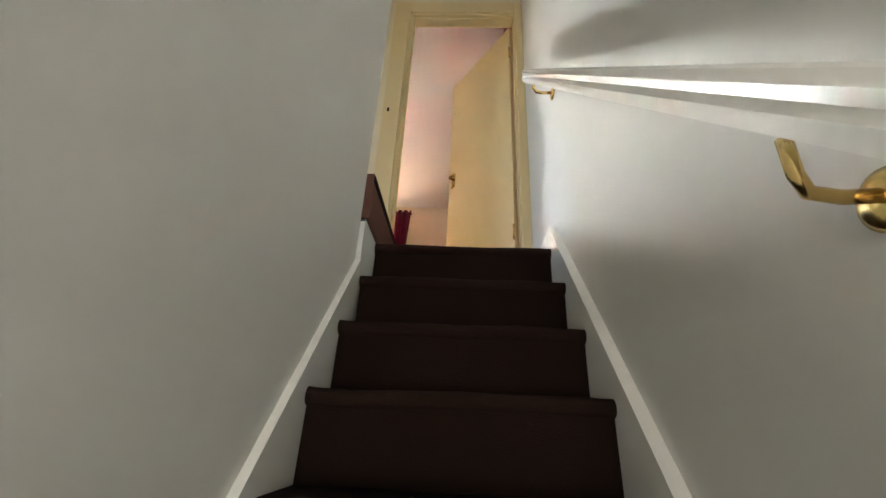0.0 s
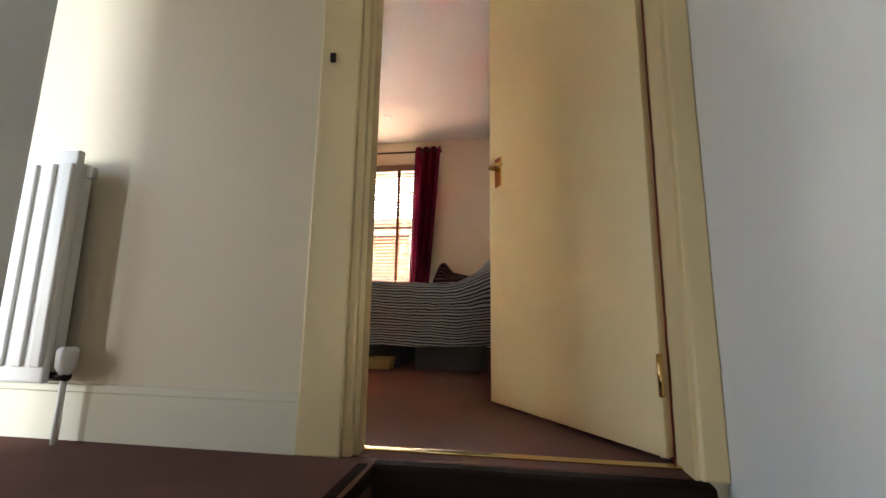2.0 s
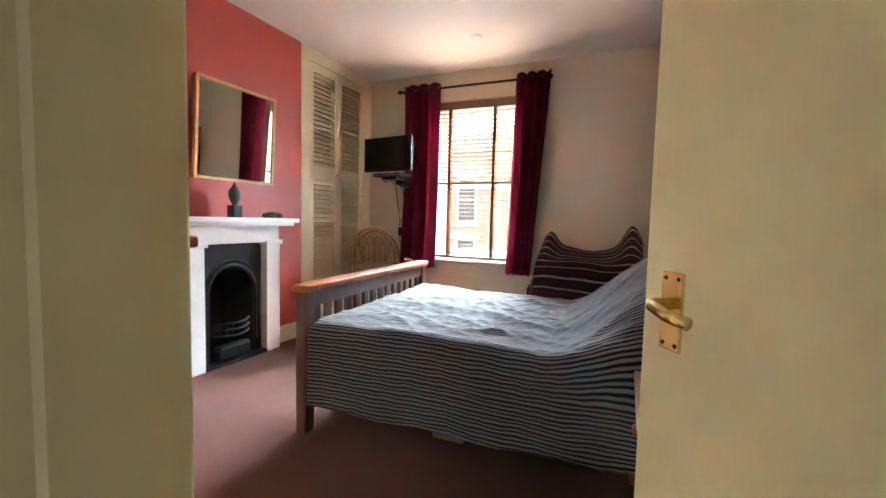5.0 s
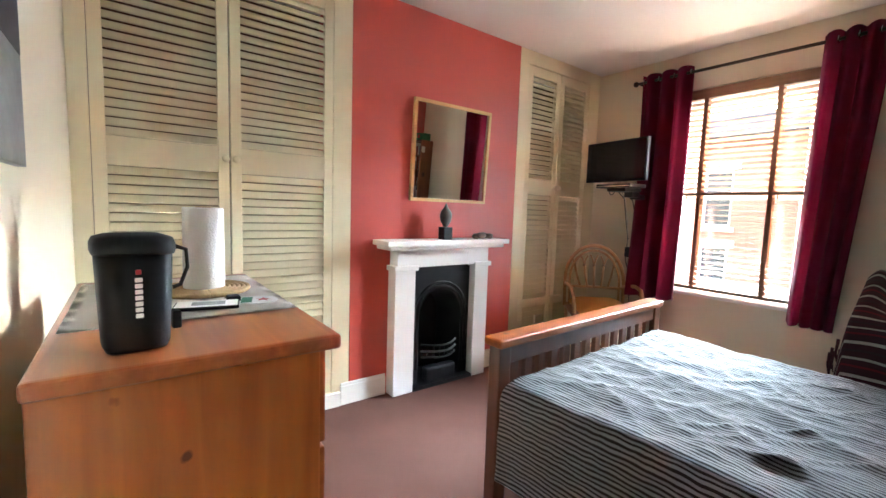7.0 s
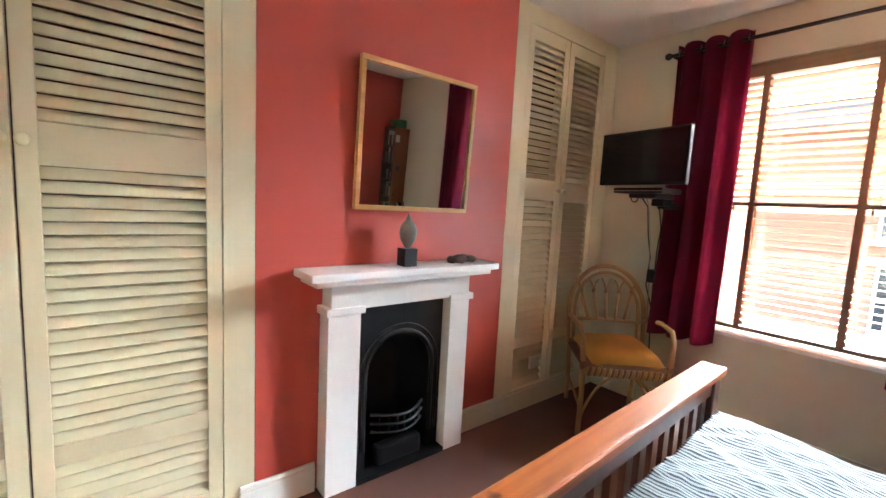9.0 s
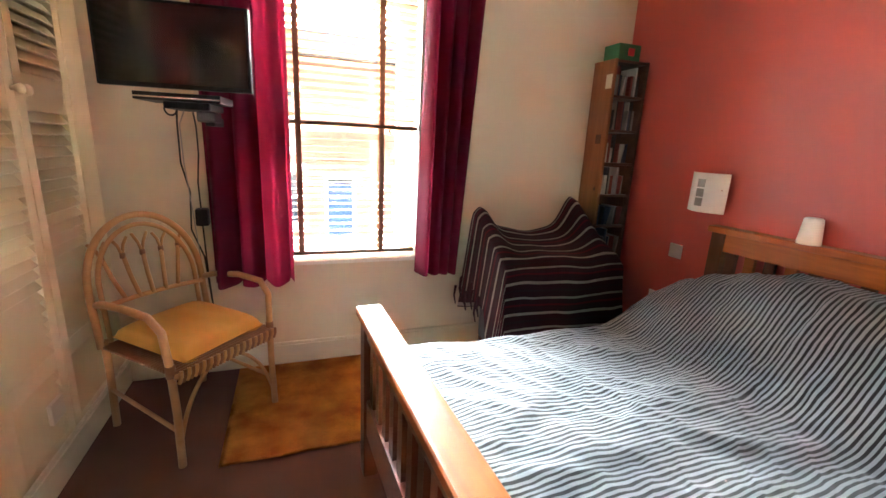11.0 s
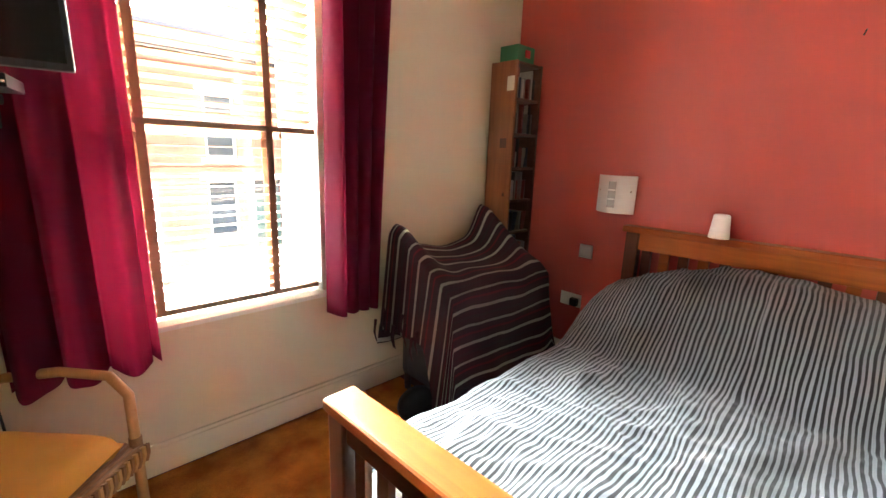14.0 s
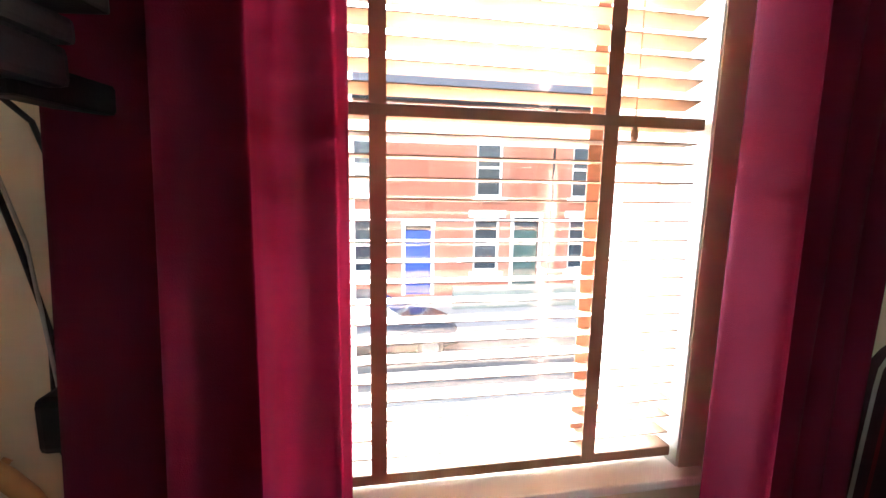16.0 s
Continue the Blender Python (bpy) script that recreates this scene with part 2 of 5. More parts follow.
M_BLIND.node_tree.nodes["Principled BSDF"].inputs["Specular IOR Level"].default_value = 0.15
M_BLIND.node_tree.nodes["Principled BSDF"].inputs["Roughness"].default_value = 0.75
M_OAK = wood("light_oak_moulding", (0.62, 0.36, 0.13), (0.48, 0.26, 0.09), 1, 0.45)
M_SHELFWOOD_AND_SHADE = wood("dark_stained_shelf_wood_and_gap_shade", (0.10, 0.04, 0.018), (0.06, 0.022, 0.01), 0, 0.45)
M_SHELFSIDE_AND_GAPS = wood("brown_pine_panel_and_drawer_gap_shade", (0.27, 0.10, 0.035), (0.18, 0.06, 0.02), 2, 0.42, knots=5.0)
M_TAPE = material("brown_blind_tape", (0.36, 0.17, 0.10), 0.85, vary=0.15, grain=500, bump=0.4)
M_DUVET = striped("charcoal_and_cream_striped_cotton", [(0.20, 0.48, (0.40, 0.43, 0.45)), (0.69, 0.93, (0.35, 0.38, 0.40))], 0.034, (0.012, 0.012, 0.015), 0.9, 0.009)
M_BLANKET = striped("maroon_striped_wool", [(0.05, 0.14, (0.60, 0.54, 0.47)), (0.30, 0.38, (0.05, 0.022, 0.03)), (0.55, 0.62, (0.52, 0.47, 0.41)), (0.78, 0.84, (0.17, 0.012, 0.025))], 0.19, (0.058, 0.013, 0.024), 0.95, 0.01, 120.0, 0.03)
M_MIRROR = bpy.data.materials.new("mirror_silver")
M_MIRROR.use_nodes = True
for key, value in (("Metallic", 1.0), ("Roughness", 0.015)):
    M_MIRROR.node_tree.nodes["Principled BSDF"].inputs[key].default_value = value
M_MIRROR.node_tree.nodes["Principled BSDF"].inputs["Base Color"].default_value = (0.86, 0.88, 0.87, 1)
M_GLASS = bpy.data.materials.new("clear_window_glass")
M_GLASS.use_nodes = True
for key, value in (("Transmission Weight", 1.0), ("Roughness", 0.0), ("IOR", 1.45)):
    M_GLASS.node_tree.nodes["Principled BSDF"].inputs[key].default_value = value
M_LED = bpy.data.materials.new("red_clock_digits")
M_LED.use_nodes = True
M_LED.node_tree.nodes["Principled BSDF"].inputs["Emission Color"].default_value = (1.0, 0.03, 0.01, 1)
M_LED.node_tree.nodes["Principled BSDF"].inputs["Emission Strength"].default_value = 1.2
M_BRICK = material("red_brick", (0.36, 0.13, 0.08), 0.85, vary=0.2, scale=3, grain=60, bump=0.4, random_vary=0.5)
M_BRICKWALL = material("red_brick_and_mortar", (0.34, 0.15, 0.10), 0.9, vary=0.15, scale=2, grain=40, bump=0.4)
M_SLATE = material("grey_roof_slate", (0.10, 0.10, 0.11), 0.7, vary=0.2)
M_ROAD = material("worn_asphalt", (0.07, 0.07, 0.07), 0.9, vary=0.15, scale=1.2, grain=90, bump=0.4)
M_PAVE = material("pale_paving_concrete", (0.24, 0.235, 0.225), 0.9, vary=0.12, scale=1.5, grain=80, bump=0.3)
M_BLUEDOOR = material("blue_door_paint", (0.02, 0.06, 0.36), 0.35, vary=0.08)
M_GREYDOOR = material("dark_green_door_paint", (0.05, 0.09, 0.08), 0.4, vary=0.08)
M_DARKGLASS = material("dark_window_glass", (0.03, 0.04, 0.05), 0.08, vary=0.1, bump=0.0)
M_CARPAINT = material("dark_grey_car_paint", (0.05, 0.055, 0.065), 0.2, 0.3, vary=0.05, bump=0.0)
M_CARBLUE = material("silver_blue_car_paint", (0.10, 0.18, 0.32), 0.2, 0.3, vary=0.05, bump=0.0)
M_RUBBER = material("black_tyre_rubber", (0.02, 0.02, 0.02), 0.85, vary=0.1)
M_HEDGE = material("grey_green_garden_wall_render", (0.16, 0.19, 0.17), 0.9, vary=0.2, scale=5)

# ---- building helpers ----


def mesh_of(bm, smooth=False):
    me = bpy.data.meshes.new("mesh")
    if smooth:
        for f in bm.faces:
            f.smooth = True
    bm.normal_update()
    bm.to_mesh(me)
    bm.free()
    return me


def part(name, bm, mat, parent=None, label="", smooth=False):
    ob = new(name, mesh_of(bm, smooth) if isinstance(bm, bmesh.types.BMesh) else bm)
    if not ob.data.materials:
        ob.data.materials.append(mat)
    ob.parent = parent
    if label:
        ob["label"] = label
    return ob


def thing(name, m, label, category, group=""):
    ob = new(name)
    ob.matrix_world = m
    ob.empty_display_size = 0.1
    return tagged(ob, label, category, group)


def add_box(bm, x0, x1, y0, y1, z0, z1, bevel=0.0, seg=2):
    r = bmesh.ops.create_cube(bm, size=1.0)
    vs = r["verts"]
    for v in vs:
        v.co = Vector((x0 + (v.co.x + 0.5) * (x1 - x0), y0 + (v.co.y + 0.5) * (y1 - y0), z0 + (v.co.z + 0.5) * (z1 - z0)))
    if bevel:
        edges = list({e for v in vs for e in v.link_edges})
        bmesh.ops.bevel(bm, geom=edges, offset=bevel, segments=seg, profile=0.6, affect="EDGES")
    return bm


def box(x0, x1, y0, y1, z0, z1, bevel=0.0, seg=2):
    return add_box(bmesh.new(), x0, x1, y0, y1, z0, z1, bevel, seg)


def lathe(profile, n=24, bm=None, at=(0, 0, 0)):
    """A solid of revolution about z from (radius, height) pairs."""
    bm = bm or bmesh.new()
    rings = []
    for r, z in profile:
        rings.append([bm.verts.new((at[0] + r * math.cos(2 * math.pi * i / n), at[1] + r * math.sin(2 * math.pi * i / n), at[2] + z)) for i in range(n)])
    for a, b in zip(rings, rings[1:]):
        for i in range(n):
            bm.faces.new((a[i], a[(i + 1) % n], b[(i + 1) % n], b[i]))
    bm.faces.new(rings[0][::-1])
    bm.faces.new(rings[-1])
    return bm


def tube(points, radius, n=8, bm=None, taper=None):
    """A round bar along a line of points."""
    bm = bm or bmesh.new()
    pts = [Vector(p) for p in points]
    rings, side = [], None
    for i, p in enumerate(pts):
        d = (pts[min(i + 1, len(pts) - 1)] - pts[max(i - 1, 0)]).normalized()
        if side is None:
            side = d.orthogonal().normalized()
        side = (side - d * side.dot(d)).normalized()
        up = d.cross(side)
        r = radius if taper is None else radius * (1 + (taper - 1) * i / (len(pts) - 1))
        rings.append([bm.verts.new(p + r * (math.cos(2 * math.pi * k / n) * side + math.sin(2 * math.pi * k / n) * up)) for k in range(n)])
    for a, b in zip(rings, rings[1:]):
        for k in range(n):
            bm.faces.new((a[k], a[(k + 1) % n], b[(k + 1) % n], b[k]))
    bm.faces.new(rings[0][::-1])
    bm.faces.new(rings[-1])
    return bm


def bow(a, b, lift, n=10):
    """Points on an arc from a to b that rises by the vector lift."""
    a, b, lift = Vector(a), Vector(b), Vector(lift)
    return [a.lerp(b, i / n) + lift * math.sin(math.pi * i / n) for i in range(n + 1)]


def extrude_profile(profile, x0, x1, bm=None):
    """A prism along x from a closed outline of (y, z)."""
    bm = bm or bmesh.new()
    a = [bm.verts.new((x0, y, z)) for y, z in profile]
    b = [bm.verts.new((x1, y, z)) for y, z in profile]
    n = len(profile)
    for i in range(n):
        bm.faces.new((a[i], a[(i + 1) % n], b[(i + 1) % n], b[i]))
    bm.faces.new(a[::-1])
    bm.faces.new(b)
    bmesh.ops.recalc_face_normals(bm, faces=bm.faces)
    return bm


def grid_sheet(nu, nv, place, size_u, size_v, thick=0.0):
    """A cloth: place(u, v) in 0..1 gives the point; UV in metres."""
    bm = bmesh.new()
    uv = bm.loops.layers.uv.new("uv")
    vs = [[bm.verts.new(place(i / nu, j / nv)) for j in range(nv + 1)] for i in range(nu + 1)]
    for i in range(nu):
        for j in range(nv):
            f = bm.faces.new((vs[i][j], vs[i + 1][j], vs[i + 1][j + 1], vs[i][j + 1]))
            for loop, (a, b) in zip(f.loops, ((i, j), (i + 1, j), (i + 1, j + 1), (i, j + 1))):
                loop[uv].uv = (a / nu * size_u, b / nv * size_v)
    if thick:
        bmesh.ops.solidify(bm, geom=list(bm.faces), thickness=thick)
    return bm


def structure(name, bm, mat, label, category="wall", parent=None):
    ob = part(name, bm, mat, parent, label)
    return tagged(ob, label, category, "", "structure")


def boxes(*specs):
    bm = bmesh.new()
    for s in specs:
        add_box(bm, *s)
    return bm


# ---- the large structure ----
CEIL = 2.55
WEST, EAST, SOUTH, NORTH = -2.43, 0.69, 2.225, 6.05
structure("floor", box(-3.0, 0.85, 2.145, 6.05, -0.14, 0.0), M_CARPET, "worn brown wall-to-wall bedroom carpet", "floor")
structure("floor_landing", boxes((-1.7, 0.0, 1.353, 2.14, -0.2, -0.001), (-1.7, -0.13, 0.2, 1.351, -0.2, -0.001)), M_CARPET, "brown carpet of the landing beside the stairs", "floor")
structure("ceiling", box(-3.0, 0.9, -3.0, 6.4, CEIL, CEIL + 0.12), M_CEIL, "white painted plaster ceiling", "ceiling")
structure("wall_east", box(EAST, 0.9, 2.227, 6.4, -0.14, CEIL), M_RED, "brick-red painted bedroom wall behind the bed", "wall")
structure("wall_stair_east", box(0.755, 0.9, -3.0, 2.138, -3.0, CEIL), M_STAIRWALL, "satin white stair wall with a handrail", "wall")
structure("wall_stair_west", box(-0.13, -0.03, -3.0, 1.353, -3.0, CEIL), M_STAIRWALL, "white stair wall ending at the landing", "wall")
structure("wall_south", boxes((-3.0, -0.085, 2.14, SOUTH, -0.14, CEIL), (0.70, 0.9, 2.14, SOUTH, -0.14, CEIL), (-0.085, 0.70, 2.14, SOUTH, 2.0, CEIL)), M_CREAMWALL, "cream plaster wall around the bedroom door", "wall")
structure("wall_north", boxes((-3.0, -1.65, NORTH, 6.35, -0.14, CEIL), (-0.80, 0.9, NORTH, 6.35, -0.14, CEIL), (-1.65, -0.80, NORTH, 6.35, -0.14, 0.63), (-1.65, -0.80, NORTH, 6.35, 2.26, CEIL)), M_CREAMWALL, "cream painted window wall with a deep reveal", "wall")
structure("wall_west", box(-3.15, -3.0, 2.14, 6.4, -0.14, CEIL), M_WHITE, "white plaster wall behind the cupboards", "wall")
structure("chimney_breast", boxes((-3.0, WEST, 3.52, 3.945, 0, CEIL), (-3.0, WEST, 4.47, 4.945, 0, CEIL), (-3.0, WEST, 3.945, 4.47, 0.86, CEIL), (-3.0, -2.72, 3.945, 4.47, 0, 0.86)), M_RED, "brick-red painted chimney breast", "wall")
structure("wall_landing_west", boxes((-1.85, -1.7, 0.2, 1.0, -0.2, CEIL), (-1.85, -1.7, 1.95, 2.14, -0.2, CEIL), (-1.85, -1.7, 1.0, 1.95, -0.2, 0.0), (-1.85, -1.7, 1.0, 1.95, 2.0, CEIL)), M_WHITE, "white painted landing wall with a bright doorway", "wall")
structure("wall_landing_south", box(-1.85, -0.13, 0.1, 0.2, -0.2, CEIL), M_WHITE, "white painted landing end wall", "wall")
structure("wall_stair_foot", boxes((-0.13, 0.9, -2.8, -2.7, -3.0, -1.95), (-0.13, 0.9, -2.8, -2.7, -0.55, CEIL), (-0.13, 0.02, -2.8, -2.7, -1.95, -0.55), (0.68, 0.9, -2.8, -2.7, -1.95, -0.55)), M_WHITE, "white wall with a glazed opening at the stair foot", "wall")
structure("floor_hall", box(-0.13, 0.9, -2.8, -0.4, -3.0, -2.756), M_CARPET, "brown carpet at the foot of the stairs", "floor")

# stairs: carpeted steps with rounded nosings between painted strings
RISE, GO, TOP_Y = 0.212, 0.180, 1.545
stairs = thing("staircase", pose(0, 0, 0), "steep carpeted staircase with white painted strings", "stairs")


def step_bm(y, z, deep, x0, x1):
    r = 0.022
    nose = [(y + r - r * math.sin(a), z - r + r * math.cos(a)) for a in [math.pi * i / 8 for i in range(9)]]
    line = [(y + deep, z - RISE - 0.04), (y + deep, z)] + nose + [(y + 0.018, z - RISE - 0.04)]
    bm = bmesh.new()
    rows_, n = [], 36
    for i in range(n + 1):
        x = x0 + (x1 - x0) * i / n
        row = []
        for k, (yy, zz) in enumerate(line):
            sag = 0.007 * noise.noise(Vector((x * 5, y * 9, 1.3))) + 0.0025 * noise.noise(Vector((x * 24, y * 9 + k, 5.1)))
            row.append(bm.verts.new((x, yy + (sag if 1 < k < len(line) - 1 else 0.0), zz + (sag if 1 < k < len(line) - 1 else 0.0))))
        rows_.append(row)
    m = len(line)
    for a, b in zip(rows_, rows_[1:]):
        for k in range(m):
            bm.faces.new((a[k], a[(k + 1) % m], b[(k + 1) % m], b[k]))
    bm.faces.new(rows_[0][::-1])
    bm.faces.new(rows_[-1])
    bmesh.ops.recalc_face_normals(bm, faces=bm.faces)
    return bm


for k in range(1, 13):
    deep = 0.595 if k == 1 else GO + 0.018
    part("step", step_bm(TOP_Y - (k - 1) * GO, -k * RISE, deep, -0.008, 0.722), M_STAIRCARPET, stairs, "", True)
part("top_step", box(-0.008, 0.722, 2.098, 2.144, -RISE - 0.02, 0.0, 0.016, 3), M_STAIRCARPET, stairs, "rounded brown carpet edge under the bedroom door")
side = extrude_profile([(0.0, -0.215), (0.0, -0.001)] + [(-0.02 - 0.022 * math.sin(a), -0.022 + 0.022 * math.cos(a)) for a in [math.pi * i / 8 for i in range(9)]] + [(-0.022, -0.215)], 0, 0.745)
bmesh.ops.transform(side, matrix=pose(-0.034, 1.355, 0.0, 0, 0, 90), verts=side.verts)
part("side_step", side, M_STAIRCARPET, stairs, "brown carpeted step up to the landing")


def string_bm(x0, x1):
    m = RISE / GO
    y1, y0 = TOP_Y + 0.03, -0.55
    z1 = -RISE + 0.115
    return extrude_profile([(y1, z1), (y0, z1 - (y1 - y0) * m), (y0, z1 - (y1 - y0) * m - 0.45), (y1 + 0.02, -0.6), (y1 + 0.02, z1 - 0.02)], x0, x1)


part("string_east", string_bm(0.722, 0.754), M_TRIM, stairs, "white painted stair string")
part("string_west", extrude_profile([(1.351, -RISE - 0.16), (-0.55, -RISE - 0.16 - 1.883 * RISE / GO), (-0.55, -3.0), (1.351, -0.7)], -0.029, -0.008), M_TRIM, stairs, "white painted stair string")
part("quarter_landing_skirting", box(0.722, 0.754, TOP_Y + 0.05, 2.1, -RISE - 0.05, -RISE + 0.10, 0.006), M_TRIM, stairs)

structure("wall_under_landing", box(-0.13, -0.012, 1.355, 2.14, -3.0, -0.205), M_STAIRWALL, "white wall under the landing edge", "wall")

# handrail on the stair wall
rail = thing("handrail", pose(0, 0, 0), "white painted wooden handrail on brass hook brackets", "handrail")
ya, yb = 1.572, -1.0
slope = 1.09
outline = [(-0.022, -0.028), (-0.026, -0.008), (-0.02, 0.004), (-0.026, 0.018), (-0.018, 0.032), (0.0, 0.037), (0.018, 0.032), (0.026, 0.018), (0.02, 0.004), (0.026, -0.008), (0.022, -0.028)]
bm = bmesh.new()
rings = []
for y in (ya, yb):
    z = 0.765 + (y - ya) * slope
    rings.append([bm.verts.new((0.663 + u, y, z + v * 1.45)) for u, v in outline])
for i in range(len(outline)):
    bm.faces.new((rings[0][i], rings[0][(i + 1) % len(outline)], rings[1][(i + 1) % len(outline)], rings[1][i]))
bm.faces.new(rings[0]), bm.faces.new(rings[1][::-1])
bmesh.ops.recalc_face_normals(bm, faces=bm.faces)
part("rail", bm, M_TRIM, rail)
for y, z in ((1.435, 0.522), (0.31, -0.725)):
    bracket = part("bracket", tube([(0.753, y, z), (0.71, y, z - 0.004), (0.676, y - 0.004, z - 0.002), (0.663, y - 0.012, z + 0.012), (0.66, y - 0.016, z + 0.05)], 0.0075, 10), M_BRASS, rail, "brass hook bracket", True)
    disc = lathe([(0.03, 0), (0.032, 0.004), (0.026, 0.008), (0.012, 0.012)], 20)
    bmesh.ops.transform(disc, matrix=pose(0.7535, y, z - 0.005, 0, -90, 0), verts=disc.verts)
    part("rose", disc, M_BRASS, bracket, "", True)

# bedroom door, its frame and the threshold
structure("door_frame", boxes((-0.085, -0.064, 2.13, 2.235, 0, 1.98, 0.003), (0.69, 0.7, 2.13, 2.235, 0, 1.98), (-0.085, 0.70, 2.13, 2.235, 1.98, 2.0), (-0.064, -0.052, 2.15, 2.2, 0, 1.98), (-0.052, 0.69, 2.15, 2.2, 1.968, 1.98)), M_CREAM, "cream gloss door lining", "door frame")
structure("architrave", boxes((-0.2, -0.085, 2.118, 2.1395, 0, 2.11, 0.006), (0.7, 0.7545, 2.118, 2.1395, 0, 2.11, 0.006), (-0.085, 0.70, 2.118, 2.1395, 2.0, 2.11, 0.006)), M_CREAM, "cream gloss architrave around the door", "trim")
structure("threshold", box(-0.064, 0.69, 2.19, 2.215, 0.0, 0.006, 0.002), M_BRASS, "brass carpet bar in the doorway", "trim")
door_m = pose(0.685, 2.24, 0.0, 0, 0, math.degrees(math.atan2(2.867 - 2.24, 0.25 - 0.685)))
door_1 = thing("door_1", door_m, "plain cream flush bedroom door standing open", "door")
door_1["kind"] = "structure"
part("leaf", box(0.0, 0.755, -0.02, 0.02, 0.012, 1.972, 0.003), M_CREAM, door_1)
for s in (1, -1):
    plate = part("handle_plate", box(0.665, 0.71, min(s * 0.02, s * 0.025), max(s * 0.02, s * 0.025), 0.865, 0.99, 0.002), M_BRASS, door_1, "brass lever handle plate")
    part("lever", tube([(0.688, s * 0.025, 0.94), (0.688, s * 0.06, 0.94), (0.675, s * 0.068, 0.94), (0.64, s * 0.07, 0.932), (0.605, s * 0.066, 0.928)], 0.0095, 12), M_BRASS, plate, "", True)
    for zz in (0.875, 0.98):
        for xx in (0.674, 0.701):
            screw = lathe([(0.004, 0), (0.003, 0.0015)], 8)
            bmesh.ops.transform(screw, matrix=pose(xx, s * 0.025, zz, -90 * s, 0, 0), verts=screw.verts)
            part("screw", screw, M_DARKMETAL, plate)
for zz in (0.2, 1.7):
    part("hinge", tube([(-0.004, 0.026, zz - 0.05), (-0.004, 0.026, zz + 0.05)], 0.007, 10), M_BRASS, door_1, "brass butt hinge", True)
tagged(part("screw_hook", boxes((-0.168, -0.154, 2.108, 2.118, 1.02, 1.045, 0.002)), M_DARKMETAL), "small metal latch keep on the architrave", "latch")


def skirting(name, x0, x1, y0, y1, mat=M_SKIRT, h=0.14):
    structure(name, boxes((x0, x1, y0, y1, 0.0, h - 0.02, 0.0), (x0 + 0.003 * (x1 - x0 < 0.1), x1 - 0.003 * (x1 - x0 < 0.1), y0 + 0.003 * (y1 - y0 < 0.1), y1 - 0.003 * (y1 - y0 < 0.1), h - 0.02, h, 0.004)), mat, "painted skirting board with a rounded top", "skirting")


skirting("baseboard_north_1", -2.41, 0.67, 6.032, 6.05)
skirting("baseboard_east_1", 0.672, 0.69, 2.27, 6.03)
skirting("baseboard_west_1", -2.43, -2.412, 3.46, 3.775, M_TRIM)
skirting("baseboard_west_2", -2.43, -2.412, 4.615, 6.03, M_SKIRT)
skirting("baseboard_landing", -1.7, -0.2, 2.122, 2.14)
skirting("baseboard_south", -2.41, -0.12, 2.225, 2.243)

# ---- window, blind, curtains ----
WX0, WX1, WZ0, WZ1 = -1.65, -0.80, 0.65, 2.26
window_1 = thing("window_1", pose(0, 0, 0), "white painted sash window in a deep reveal", "window")
window_1["kind"] = "structure"
part("window_sill", boxes((-1.71, -0.74, 6.015, 6.2, 0.628, 0.652, 0.006)), M_TRIM, window_1, "white gloss window board")
part("window_frame", boxes((WX0, WX0 + 0.05, 6.2, 6.30, WZ0, WZ1), (WX1 - 0.05, WX1, 6.2, 6.30, WZ0, WZ1), (WX0 + 0.05, WX1 - 0.05, 6.2, 6.30, WZ0, 0.69), (WX0 + 0.05, WX1 - 0.05, 6.2, 6.30, WZ1 - 0.05, WZ1)), M_TRIM, window_1)
for x0, x1 in ((WX0, WX0 + 0.006), (WX1 - 0.006, WX1)):
    part("reveal_lining", box(x0, x1, 6.053, 6.199, 0.653, 2.255), M_TRIM, window_1, "pale painted reveal lining")
part("lower_sash", boxes((WX0 + 0.05, WX0 + 0.10, 6.205, 6.245, 0.69, 1.44), (WX1 - 0.10, WX1 - 0.05, 6.205, 6.245, 0.69, 1.44), (WX0 + 0.10, WX1 - 0.10, 6.205, 6.245, 0.69, 0.75), (WX0 + 0.10, WX1 - 0.10, 6.205, 6.245, 1.40, 1.44)), M_TRIM, window_1)
part("upper_sash", boxes((WX0 + 0.05, WX0 + 0.095, 6.25, 6.29, 1.41, 2.21), (WX1 - 0.095, WX1 - 0.05, 6.25, 6.29, 1.41, 2.21), (WX0 + 0.095, WX1 - 0.095, 6.25, 6.29, 1.41, 1.45), (WX0 + 0.095, WX1 - 0.095, 6.25, 6.29, 2.16, 2.21)), M_TRIM, window_1)
for z0, z1, y in ((0.75, 1.40, 6.225), (1.45, 2.16, 6.27)):
    pane = part("pane", box(WX0 + 0.10, WX1 - 0.10, y - 0.002, y + 0.002, z0, z1), M_GLASS, window_1)
    pane.visible_shadow = False

blind = thing("venetian_blind", pose(0, 0, 0), "brown wooden venetian blind with woven tapes, slats open", "blind")
part("head_rail", box(WX0 + 0.01, WX1 - 0.01, 6.06, 6.125, 2.18, 2.255, 0.004), M_BLIND, blind, "brown blind pelmet")
slat_me = None
for i in range(35):
    z = 0.735 + i * 0.0415
    if slat_me is None:
        slat_me = mesh_of(box(-0.40, 0.40, -0.025, 0.025, -0.0014, 0.0014))
    o = part("slat", slat_me, M_BLIND, blind)
    o.location, o.rotation_euler = (-1.225, 6.09, z), (radians(-15.0 if i > 17 else -3.0), 0, 0)
part("bottom_rail", box(-1.635, -0.815, 6.065, 6.115, 0.675, 0.70, 0.004), M_BLIND, blind)
